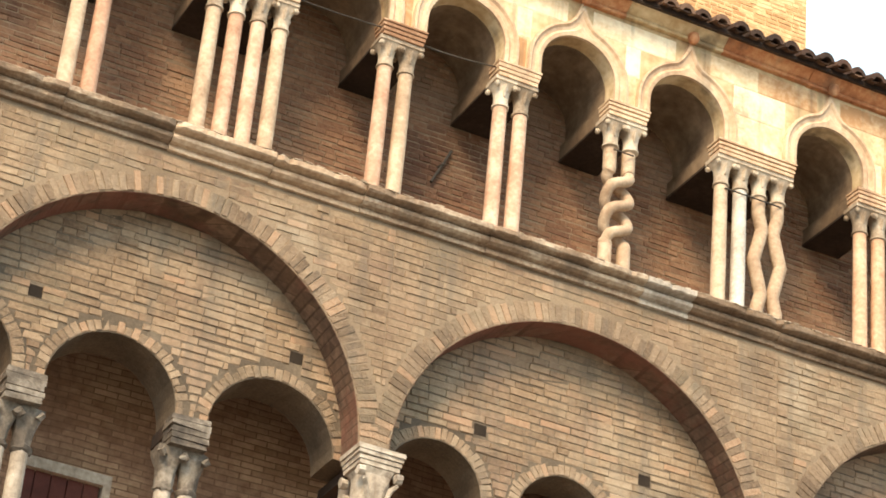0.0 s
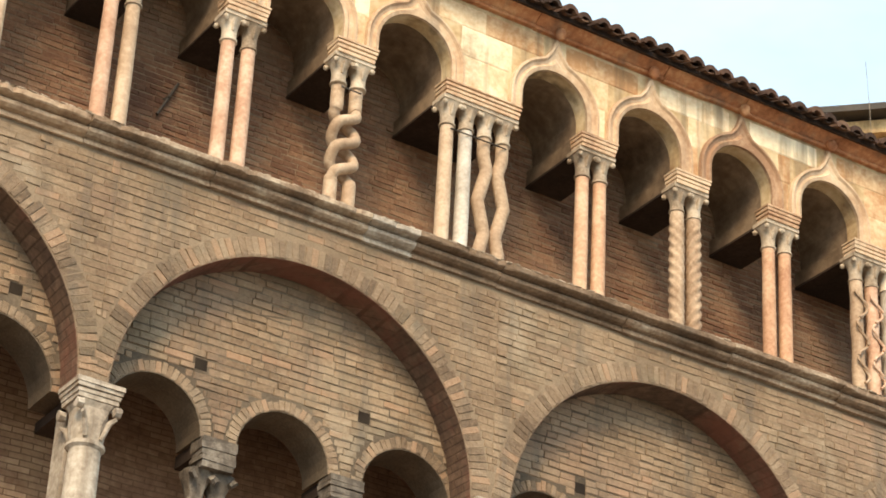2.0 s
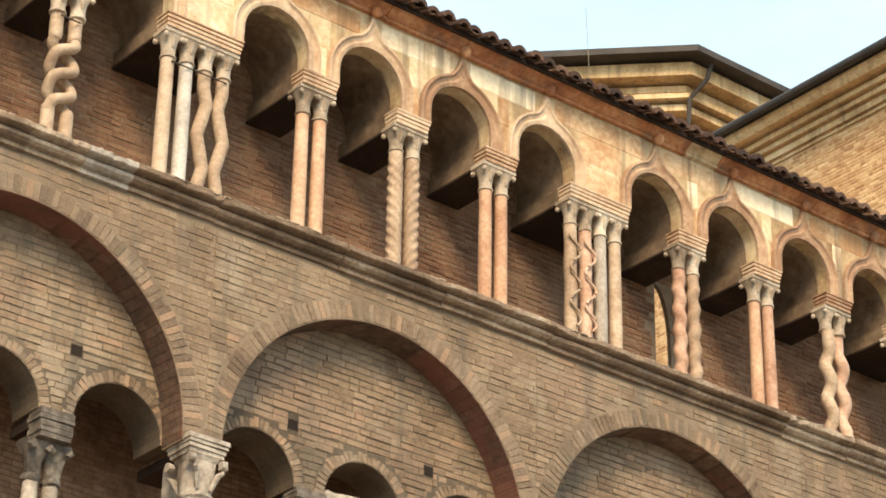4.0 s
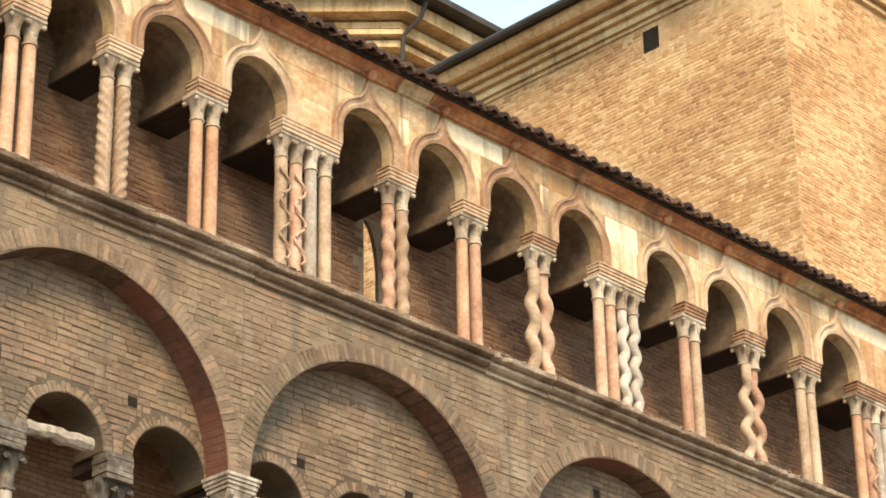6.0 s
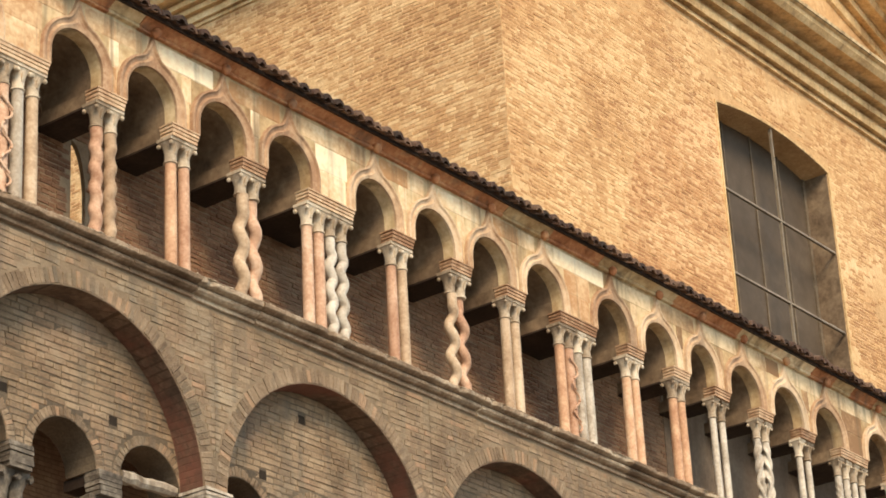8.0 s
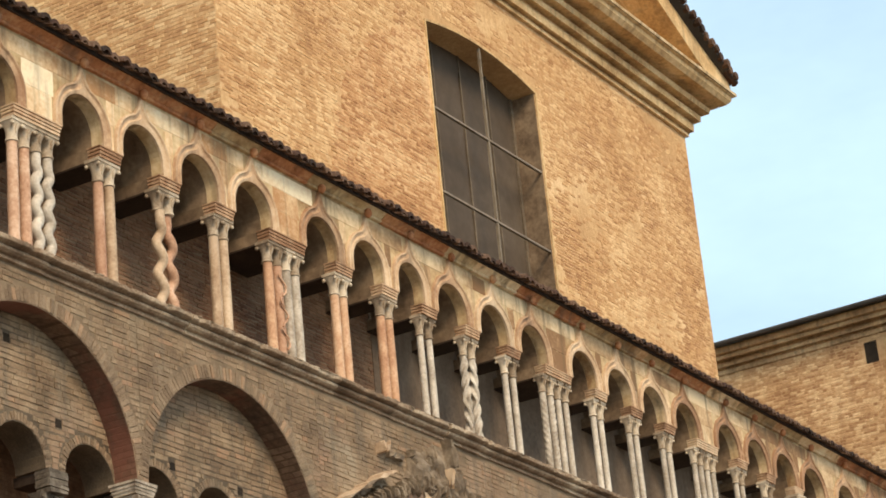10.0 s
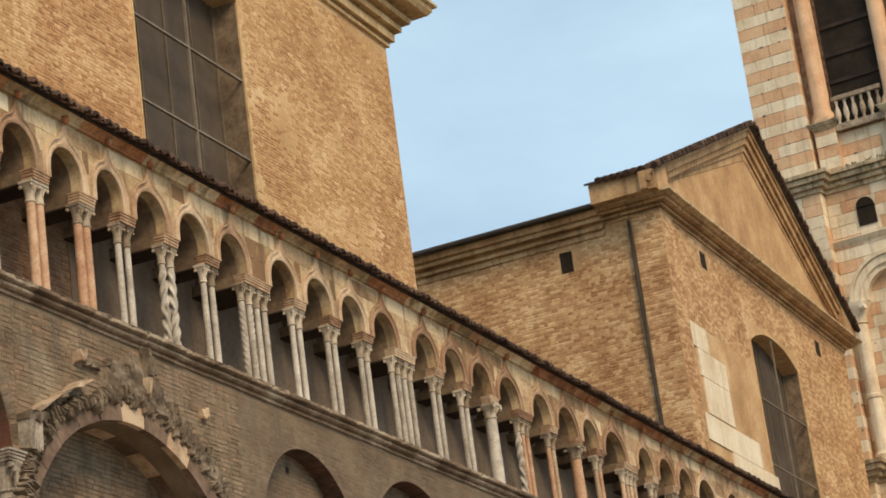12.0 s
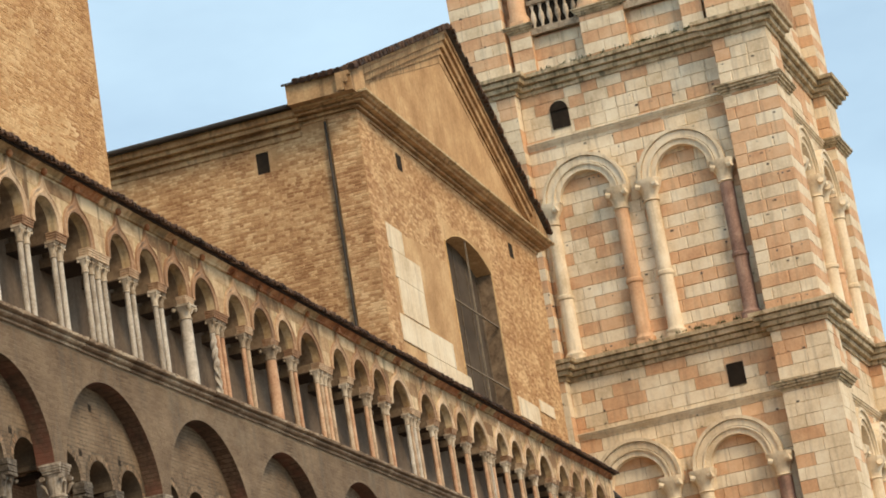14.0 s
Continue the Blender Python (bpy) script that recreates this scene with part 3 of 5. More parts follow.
tagged(washed.obj("washed_brickwork", WASHED, wall, "brick under a worn brown wash"), kind="stuff")


def voussoirs(cx, cz, r0, r1, y, n, sink, a0=0.0, a1=180.0):
    for k in range(n):
        a = radians(a0 + (a1 - a0) * (k + 0.5) / n)
        out = Vector((math.cos(a), 0, math.sin(a)))
        tan = Vector((math.sin(a), 0, -math.cos(a)))
        w = (radians(a1 - a0) / n * (r0 + r1) / 2 - 0.003) * rng.uniform(0.96, 1.0)
        p = Vector((cx, y, cz)) + out * (r0 + rng.uniform(0, 0.012)) - tan * (w / 2)
        sink.append((p, tan, out, w, r1 - r0 - (rng.uniform(0.0, 0.02) if rng.random() < 0.85 else rng.uniform(0.02, 0.06)), rng.uniform(0.003, 0.012)))


ringv = []
for c, x0, x1 in BAYS:
    if c == PORCH:
        continue
    r, zs = arch_of(c, x0, x1)
    if x0 < 33:
        voussoirs(c, zs, r, r + 0.195, 0.0, 88, ringv)
    s, m0, rr = small(c)
    for k in (-1, 0, 1):
        voussoirs(m0 + k * s, ZM, rr, rr + 0.12, 0.345, 29, ringv)
vr = Geo()
ring_single = []
for p, u, w, wid, hg, pr in ringv:
    if len(ring_single) < 260 and 7.2 < p.x < 14.9:
        ring_single.append((p, u, w, wid, hg, pr))
    else:
        vr.brick(p, u, w, Vector((0, -1, 0)), wid, hg, pr)
tagged(vr.rough(0.005).obj("voussoirs", VOUSSOIR, wall), kind="stuff")
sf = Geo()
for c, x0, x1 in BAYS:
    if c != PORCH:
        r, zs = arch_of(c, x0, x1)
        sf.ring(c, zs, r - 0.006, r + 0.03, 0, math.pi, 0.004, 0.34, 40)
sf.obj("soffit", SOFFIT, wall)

# ---------- the ledge between the storeys ----------
ledge = thing("ledge", "worn moulded stone ledge with chipped edges", "ledge", kind="structure")
prof = [(0.0, -0.004), (0.04, -0.004), (0.05, 0.025), (0.025, 0.04), (0.03, 0.055), (0.085, 0.06), (0.12, 0.08), (0.13, 0.105), (0.12, 0.12), (0.09, 0.125), (0.095, 0.14), (0.185, 0.15), (0.2, 0.16), (0.205, 0.2), (0.195, 0.212), (0.0, 0.22)]
x, k = 2.0, 0
lg = Geo()
while x < LOGGIA_END + 1.4:
    w = 0.52 if abs(x - 9.65) < 0.01 else rng.uniform(0.8, 1.5)
    if x < 9.64 < x + w:
        w = 9.65 - x
    n = 14
    dz, dy = rng.uniform(-0.012, 0.012), rng.uniform(-0.012, 0.012)
    vs = []
    for i in range(n + 1):
        xx = x + (w - 0.006) * i / n
        bite = rng.uniform(0.0, 0.035) if rng.random() < 0.22 else 0.0
        chip = [(o + dy * (o > 0) + rng.uniform(-0.006, 0.003) * (o > 0.1) - bite * (o > 0.18), u + dz * 0.6 + rng.uniform(-0.003, 0.003)) for o, u in prof]
        vs += [(xx, 0.12 - 0.12 - o, ZC + u) for o, u in chip]
    m = len(prof)
    fs = [(i * m + j, i * m + (j + 1) % m, (i + 1) * m + (j + 1) % m, (i + 1) * m + j) for i in range(n) for j in range(m)]
    fs += [tuple(range(m))[::-1], tuple(range(n * m, n * m + m))]
    st = Geo()
    st.add(vs, fs)
    pale = 5.4 < x + w / 2 < 7.1 or 9.6 < x + w / 2 < 10.2
    st.obj("ledge_stone", (GREY if x > 9 else PALE) if pale else LEDGE, ledge)
    x += w
chips = Geo()
x = 2.2
while x < 60.0:
    w, hh = rng.uniform(0.03, 0.1), rng.uniform(0.0, 0.014)
    if math.sin(1.3 * x) + math.sin(3.7 * x + 1) > -0.9:
        chips.brick(Vector((x, -0.165, ZC + 0.205)), Vector((1, 0, 0)), Vector((0, 0, 1)), Vector((0, -1, 0)), w, hh + 0.012, rng.uniform(0.018, 0.036), 0.006)
    x += w + rng.uniform(-0.005, 0.02)
tagged(chips.rough(0.006).obj("chipped_edge", CAPSTONE, ledge, "pale broken mortar edge"), kind="stuff")
g = Geo()
g.box(2.0, LOGGIA_END + 1.4, 0.0, 1.9, ZC + 0.06, ZC + 0.2)
g.obj("gallery_floor", LEDGE, ledge)

# ---------- loggia: back wall, columns, arches ----------
ZF = 13.02           # where the shafts stand
ZN, ZA, ZI = 14.44, 14.74, 14.89
YC = 0.10            # axis of the shafts
DEEP = 0.95          # the arches' depth


loggia_wall = thing("wall_loggia", "brown brick back wall of the loggia", "wall", kind="structure")
g = Geo()
SLIT = (17.80, 18.04, 14.79)          # narrow opening through the back wall: sides and top
g.box(2.0, 17.0, DEEP + 0.012, 1.7, 13.0, 16.3)
g.box(20.5, LOGGIA_END + 1.4, DEEP + 0.012, 1.7, 13.0, 16.3)
g.box(17.0, SLIT[0], DEEP + 0.012, DEEP + 0.07, 13.0, 16.3)
g.box(SLIT[1], 20.5, DEEP + 0.012, DEEP + 0.07, 13.0, 16.3)
curve = [(SLIT[0] + 0.24 * math.sin(a), SLIT[2] - 0.75 * (1 - math.cos(a))) for a in [math.pi / 2 * k / 8 for k in range(9)]]
g.arch_wall([(SLIT[0], SLIT[2])] + curve[1:-1] + [(SLIT[1], SLIT[2] - 0.75)], 16.3, DEEP + 0.012, DEEP + 0.07)
g.obj("wall_core", MORTAR, loggia_wall)
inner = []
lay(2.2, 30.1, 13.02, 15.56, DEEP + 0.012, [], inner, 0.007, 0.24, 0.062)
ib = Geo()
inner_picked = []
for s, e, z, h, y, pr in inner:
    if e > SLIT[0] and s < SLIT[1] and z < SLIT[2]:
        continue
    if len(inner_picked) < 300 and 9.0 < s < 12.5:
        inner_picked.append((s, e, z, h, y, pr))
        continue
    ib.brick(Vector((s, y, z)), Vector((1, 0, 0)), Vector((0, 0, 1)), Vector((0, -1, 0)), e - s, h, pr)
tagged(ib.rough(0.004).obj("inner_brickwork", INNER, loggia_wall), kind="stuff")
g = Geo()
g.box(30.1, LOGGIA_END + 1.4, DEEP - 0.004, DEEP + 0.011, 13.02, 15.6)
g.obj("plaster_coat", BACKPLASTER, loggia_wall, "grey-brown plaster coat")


def shaft(kind, x, stone, base, top, par, side=1, slim=1.0):
    """One shaft of a loggia support. p plain, P stout, k knotted, z zigzag, t rope, s spiral, c chained, w wavy, v vine, r ribbed."""
    g = Geo()
    L = top - base
    r = 0.072 * slim
    N = 56
    if kind in "pP":
        r = r if kind == "p" else 0.125
        g.lathe(x, YC, [(r * 1.04, base, 0), (r * 1.04, base + 0.03, 0), (r, base + 0.05, 0), (r * 1.01, base + L * 0.4, 0), (r * 0.93, top, 0)], 18)
    elif kind == "k":
        pts = []
        mid = x + side * 0.1075
        for i in range(121):
            u = i / 120
            q = min(max((u - 0.25) / 0.58, 0), 1)
            ph = (math.pi if side > 0 else 0.0) + 3 * math.pi * q
            wide = 0.1 + 0.018 * math.sin(math.pi * q) ** 0.5
            pts.append((mid + wide * math.tanh(1.7 * math.cos(ph)) / math.tanh(1.7), YC + 0.01 + 0.06 * math.sin(ph), base + L * u))
        g.tube(pts, [0.066 if not 0.27 < k / 120 < 0.82 else 0.054 for k in range(121)], 12)
    elif kind in "zwcx":
        turns = {"z": 1.5, "w": 3.5, "c": 2.5, "x": 2.5}[kind]
        amp = {"z": 0.045, "w": 0.036, "c": 0.03, "x": 0.05}[kind]
        pts = []
        for i in range(N + 1):
            u = i / N
            q = min(max((u - 0.12) / 0.76, 0), 1)
            s = math.sin(2 * math.pi * turns * q) if kind != "z" else (2 / math.pi) * math.asin(math.sin(2 * math.pi * turns * q))
            sg = side if kind != "w" else 1
            pts.append((x + sg * amp * s, YC + (0.03 * math.cos(2 * math.pi * turns * q) * sg if kind in "cx" else 0), base + L * u))
        g.tube(pts, (0.075 if kind == "c" else 0.066) * slim, 12)
    else:
        turns, lobes, dep = {"t": (3.0, 2, 0.36), "s": (5.5, 1, 0.17), "v": (2.5, 1, 0.06), "r": (2.0, 3, 0.36)}[kind]
        seg = 20
        vs, fs = [], []
        H = 64
        for i in range(H + 1):
            u = i / H
            q = min(1.0, 8 * u, 8 * (1 - u))
            for k in range(seg):
                a = 2 * math.pi * k / seg
                ph = lobes * a * side + 2 * math.pi * turns * lobes * u * (1 if kind != "r" or u < 0.5 else -1)
                rr = r * (1 + dep * q * (math.cos(ph) if kind != "t" else abs(math.cos(ph / 1.0)) - 0.5))
                vs.append((x + rr * math.cos(a), YC + rr * math.sin(a), base + L * u))
        for i in range(H):
            for k in range(seg):
                a, b = i * seg + k, i * seg + (k + 1) % seg
                fs.append((a, b, b + seg, a + seg))
        fs += [tuple(range(seg))[::-1], tuple(range(H * seg, H * seg + seg))]
        g.add(vs, fs)
        if kind == "v":
            for j in range(7):
                u0 = 0.12 + 0.11 * j
                pts = [(x + 0.07 * math.sin(3.2 * a + j * 2.4), YC - 0.085 - 0.01 * math.cos(a * 3), base + L * (u0 + 0.13 * a)) for a in [i / 10 for i in range(11)]]
                g.tube(pts, 0.016, 6)
    return g.obj("shaft", marble[stone], par, smooth=True)


def capital(x, base, top, r, mat, par, y=YC):
    """Smooth flaring bell on a ring, under a thin square plate with a scroll at each corner."""
    g = Geo()
    h = top - base
    g.lathe(x, y, [(r * 1.0, base, 0), (r * 1.22, base + 0.006, 0), (r * 1.22, base + 0.022, 0), (r * 1.04, base + 0.03, 0), (r * 1.04, base + h * 0.4, 0.1), (r * 1.14, base + h * 0.62, 0.3), (r * 1.42, base + h * 0.8, 0.7), (r * 1.52, base + h * 0.86, 0.95), (r * 1.66, base + h * 0.865, 1), (r * 1.66, top, 1)], 20)
    for sx in (-1, 1):
        for sy in (-1, 1):
            cx, cy, cz = x + sx * r * 1.36, y + sy * r * 1.42, base + h * 0.72
            g.lathe(cx, cy, [(r * 0.1, cz - r * 0.42, 0), (r * 0.34, cz - r * 0.26, 0), (r * 0.42, cz, 0), (r * 0.34, cz + r * 0.26, 0), (r * 0.1, cz + r * 0.42, 0)], 9)
    g.tube([(x, y - r * 1.0, base + h * 0.36), (x, y - r * 1.3, base + h * 0.6), (x, y - r * 1.62, base + h * 0.74)], [r * 0.22, r * 0.34, r * 0.2], 7)
    return g.rough(0.002).obj("capital", mat, par, smooth=True)


KINDS = {"p": "plain round", "P": "stout plain", "k": "knotted serpentine", "z": "zigzag", "t": "rope-twisted", "s": "spiral", "c": "wavy twin", "x": "chained", "w": "wavy", "v": "vine-carved", "r": "ribbed twisted"}
STONES = {"P": "pink", "O": "orange", "G": "grey", "A": "pale"}
CENTRES = []
for xr, kinds, stone in SUPPORTS:
    n = len(kinds)
    half = {1: 0.21, 2: 0.215, 3: 0.36, 4: 0.435}[n]
    cx = xr - half
    CENTRES.append((cx, half))
    # moved along the camera's sightline so the abacus edge fits the view
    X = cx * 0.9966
    what = "pair of" if n == 2 else "group of" if n > 2 else "single"
    odd = next((k for k in kinds if k != "p"), "p")
    col = thing("column_group", f"{what} {STONES[stone[-1]]} marble loggia columns, {KINDS[odd]} shafts on the ledge", "columns", "columns of the loggia", at=(0, 0, 0))
    lean = rng.uniform(-0.012, 0.012)
    for i, k in enumerate(kinds):
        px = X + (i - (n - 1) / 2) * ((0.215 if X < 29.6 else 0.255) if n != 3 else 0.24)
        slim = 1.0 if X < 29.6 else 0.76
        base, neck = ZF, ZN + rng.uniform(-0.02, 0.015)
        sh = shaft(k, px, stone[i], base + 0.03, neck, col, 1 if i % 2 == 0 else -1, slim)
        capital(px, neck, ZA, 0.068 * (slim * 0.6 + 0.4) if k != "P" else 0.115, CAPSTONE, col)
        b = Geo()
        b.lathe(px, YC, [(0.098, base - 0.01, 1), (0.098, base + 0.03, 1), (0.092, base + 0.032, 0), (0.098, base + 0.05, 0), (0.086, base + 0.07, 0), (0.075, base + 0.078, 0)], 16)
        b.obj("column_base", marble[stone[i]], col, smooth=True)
    if "k" in kinds or "z" in kinds:
        tie = Geo()
        tie.tube([(X - (n - 1) / 2 * 0.215, YC - 0.075, ZN - 0.05), (X, YC - 0.09, ZN - 0.06), (X + (n - 1) / 2 * 0.215, YC - 0.075, ZN - 0.05)], 0.008, 6)
        tie.obj("iron_tie", GUTTER, col, "thin dark iron tie")
    a = Geo()
    lays = ((0.0, 0.0), (0.002, 0.034), (-0.02, 0.036), (-0.02, 0.044), (0.008, 0.046), (0.01, 0.078), (-0.014, 0.08), (-0.014, 0.088), (0.016, 0.09), (0.018, 0.12), (-0.006, 0.122), (-0.006, 0.13), (0.024, 0.132), (0.026, 0.15))
    a.stack([(X - half + 0.01 - gr, X + half - 0.01 + gr, -0.03 - gr, 0.16, ZA + dz) for gr, dz in lays])
    a.rough(0.003).obj("abacus", ABACUS, col)
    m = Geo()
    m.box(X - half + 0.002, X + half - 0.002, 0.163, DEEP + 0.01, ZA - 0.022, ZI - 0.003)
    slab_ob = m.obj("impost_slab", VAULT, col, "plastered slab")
    # added sheet, coloured near black for the shade beneath the slab
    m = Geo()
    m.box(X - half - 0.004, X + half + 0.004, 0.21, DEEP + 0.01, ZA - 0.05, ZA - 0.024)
    m.obj("underside_board", DARKWOOD_AND_SHADE, slab_ob, "added dark sheet for the shade under the slab")

arcade = thing("wall_arcade", "plastered arcade of ogee arches, cream and stained", "wall", kind="structure")
ends = [(CENTRES[0][0] - 1.19, 0.2)] + CENTRES + [(CENTRES[-1][0] + 0.75, 0.2)]
ZTOP = 15.98
for (ca, ha), (cb, hb) in zip(ends, ends[1:]):
    x0, x1 = ca + ha - 0.02, cb - hb + 0.02
    m, r = (x0 + x1) / 2, (x1 - x0) / 2
    stilt = max(0.06, 15.47 - ZI - r)
    zc = 15.47 - r
    g = Geo()
    g.arch_wall([(ca, ZI), (x0, ZI)] + arc(m, zc, r, 20) + [(x1, ZI), (cb, ZI)], ZTOP, 0.0, DEEP)
    g.obj("arch_bay", PLASTER, arcade)
    # vault lining, toned darker than the arch face for the shade inside
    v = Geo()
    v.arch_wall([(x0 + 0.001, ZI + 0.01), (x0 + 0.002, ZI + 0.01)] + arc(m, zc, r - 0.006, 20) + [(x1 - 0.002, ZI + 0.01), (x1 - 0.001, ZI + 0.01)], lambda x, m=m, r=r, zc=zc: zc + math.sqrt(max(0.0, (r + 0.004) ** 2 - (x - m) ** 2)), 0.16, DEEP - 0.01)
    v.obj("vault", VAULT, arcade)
    # moulded ogee hood round the opening
    def hood(off):
        pts = [(x0 - off, ZI + 0.004)]
        R = r + off
        for k in range(25):
            a = 180 - 7.5 * k
            xx, zz = m + R * math.cos(radians(a)), zc + R * math.sin(radians(a))
            lift = max(0.0, 1 - abs(xx - m) / (0.32 * R)) ** 2 * 1.9 * off
            pts.append((xx, zz + lift))
        pts.append((x1 + off, ZI + 0.004))
        return pts
    h = Geo()
    lanes = [(hood(0.0), 0.0), (hood(0.0), -0.035), (hood(0.035), -0.045), (hood(0.06), -0.022), (hood(0.095), -0.03), (hood(0.115), -0.055), (hood(0.14), -0.05), (hood(0.145), 0.0)]
    vs = [(p[0], y, p[1]) for i in range(len(lanes[0][0])) for pts, y in lanes for p in (pts[i],)]
    L = len(lanes)
    n = len(lanes[0][0])
    fs = [(i * L + j, i * L + (j + 1) % L, (i + 1) * L + (j + 1) % L, (i + 1) * L + j) for i in range(n - 1) for j in range(L)]
    fs += [tuple(range(L))[::-1], tuple(range((n - 1) * L, n * L))]
    h.add(vs, fs)
    h.obj("hood_mould", ARCHIVOLT, arcade)
    q = Geo()
    q.lathe(m, -0.09, [(0.02, 15.83, 0), (0.05, 15.86, 0), (0.062, 15.90, 0), (0.05, 15.945, 0), (0.02, 15.97, 0)], 10)
    q.obj("knob", TERRACOTTA, arcade, smooth=True)
X0, X1 = ends[0][0], ends[-1][0]
# facing blocks of the spandrels, laid round the hoods
FACING = []
hoods = []
for (ca, ha), (cb, hb) in zip(ends, ends[1:]):
    xa, xb = ca + ha - 0.02, cb - hb + 0.02
    r = (xb - xa) / 2
    hoods.append(((xa + xb) / 2, 15.47 - r, r + 0.15))
z = ZI + 0.006
while z < ZTOP - 0.16:
    h = min(rng.uniform(0.3, 0.42), ZTOP - 0.125 - z)
    near = [q for q in hoods]
    for a, b in free_spans(X0, X1, [q for q in near], z, z + h):
        x = a
        while x < b - 0.01:
            w = min(rng.uniform(0.5, 1.3), b - x)
            if b - x - w < 0.3:
                w = b - x
            FACING.append((x, z, w - 0.003, h - 0.003, rng.uniform(0.003, 0.007)))
            x += w
    z += h
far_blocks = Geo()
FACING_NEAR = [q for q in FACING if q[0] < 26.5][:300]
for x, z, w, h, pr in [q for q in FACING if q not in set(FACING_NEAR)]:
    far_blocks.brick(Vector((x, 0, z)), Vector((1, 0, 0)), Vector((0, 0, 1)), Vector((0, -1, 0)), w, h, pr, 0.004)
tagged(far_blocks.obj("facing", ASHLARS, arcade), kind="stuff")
frieze = thing("frieze", "red terracotta eaves moulding, weathered and patched", "frieze", kind="structure")
fp = [(0.0, 0.03), (0.05, 0.03), (0.062, 0.05), (0.05, 0.07), (0.06, 0.075), (0.12, 0.115), (0.15, 0.135), (0.165, 0.15), (0.17, 0.18), (0.0, 0.185)]
x = X0
while x < X1:
    w = rng.uniform(0.4, 1.3)
    e = min(x + w, X1)
    dz = rng.uniform(-0.008, 0.008)
    g = Geo()
    g.sweep([(x, 0, ZTOP - 0.12 + dz, 0, -1), (e - 0.005, 0, ZTOP - 0.12 + dz, 0, -1)], fp)
    g.obj("frieze_block", rng.choice((TERRACOTTA, TERRACOTTA, TERRACOTTA, TERRACOTTA, PLASTER) if x < 27 else (TERRACOTTA, TERRACOTTA, ASHLAR, PLASTER)), frieze)
    x = e

# ---------- the loggia's tiled roof ----------
roof = thing("roof", "lean-to roof of dark clay pantiles", "roof", kind="structure")
slope = 0.34
def roof_sheet(g, xa, xb, ya, yb):
    za, zb = 16.04 + (ya + 0.22) * slope, 16.04 + (yb + 0.22) * slope
    g.add([(xa, ya, za), (xb, ya, za), (xb, yb, zb), (xa, yb, zb), (xa, ya, za - 0.05), (xb, ya, za - 0.05), (xb, yb, zb - 0.05), (xa, yb, zb - 0.05)],
          [(0, 1, 2, 3), (4, 7, 6, 5), (0, 4, 5, 1), (1, 5, 6, 2), (3, 7, 4, 0), (2, 6, 7, 3)])


for xa, xb, ya, yb in ((X0, X1, -0.22, 1.3), (X0, 17.6, 1.3, 6.0), (26.0, X1, 1.3, 6.0)):
    g = Geo()
    roof_sheet(g, xa, xb, ya, yb)
    g.obj("roof_slab", DARKWOOD_AND_SHADE, roof)


def pantile(g, x, y, up, dx=0.0):
    """One half-round cover tile, its open end to the eaves."""
    n = 8
    prof = [(0.088 * math.cos(math.pi * k / n), 0.1 * math.sin(math.pi * k / n)) for k in range(n + 1)]
    prof += [(0.05 * math.cos(math.pi * k / n), 0.045 * math.sin(math.pi * k / n)) for k in range(n, -1, -1)]
    m = len(prof)
    vs = []
    for i, (l, s) in enumerate(((0.0, 1.0), (0.5, 0.86))):
        vs += [(x + dx * i + a * s, y + l, up + l * slope + b * s) for a, b in prof]
    fs = [(j, (j + 1) % m, m + (j + 1) % m, m + j) for j in range(m)] + [tuple(range(m))[::-1], tuple(range(m, 2 * m))]
    g.add(vs, fs)


PITCH = 0.2
one = Geo()
pantile(one, 0, 0, 0)
tile_mesh = one.mesh("roof_tile", TILE, True)
more = Geo()
x, k = X0 + 0.1, 0
TILE_SPOTS = []
while x < X1:
    jx, jy, jz = rng.uniform(-0.015, 0.015), rng.uniform(-0.03, 0.03), rng.uniform(-0.008, 0.012)
    TILE_SPOTS.append((x + jx, -0.34 + jy, 16.005 + jz))
    pantile(more, x + jx, -0.34 + jy + 0.46, 16.03 + 0.46 * slope, rng.uniform(-0.01, 0.01))
    x += PITCH
tagged(more.obj("roof_tiles", TILES, roof), kind="stuff")
chan = Geo()
x = X0
while x < X1:
    n = 6
    pr = [(0.1 + 0.075 * math.cos(math.pi * (1 + k / n)), 0.03 + 0.055 * math.sin(math.pi * (1 + k / n))) for k in range(n + 1)]
    pr += [(a, b + 0.016) for a, b in reversed(pr)]
    m = len(pr)
    vs = [(x + a, -0.30 + l, 16.03 + l * slope + b) for l in (0, 0.5) for a, b in pr]
    chan.add(vs, [(j, (j + 1) % m, m + (j + 1) % m, m + j) for j in range(m)] + [tuple(range(m))[::-1], tuple(range(m, 2 * m))])
    x += PITCH
tagged(chan.obj("channel_tiles", TILES, roof), kind="stuff")


# ---------- the great transept blocks behind ----------
def prism(g, foot, z0, z1):
    n = len(foot)
    g.add([(x, y, z0) for x, y in foot] + [(x, y, z1) for x, y in foot], [tuple(range(n))[::-1], tuple(range(n, 2 * n))] + [(i, (i + 1) % n, n + (i + 1) % n, n + i) for i in range(n)])


CPROF = [(0.0, 0.0), (0.09, 0.0), (0.09, 0.09), (0.03, 0.11), (0.05, 0.17), (0.2, 0.15), (0.21, 0.36), (0.14, 0.4), (0.16, 0.46), (0.36, 0.44), (0.37, 0.6), (0.28, 0.63), (0.3, 0.7), (0.55, 0.68), (0.58, 0.82), (0.42, 0.88), (0.44, 0.98), (0.92, 0.95), (1.02, 1.06), (1.04, 1.16), (1.1, 1.18), (1.1, 1.28), (0.0, 1.3)]


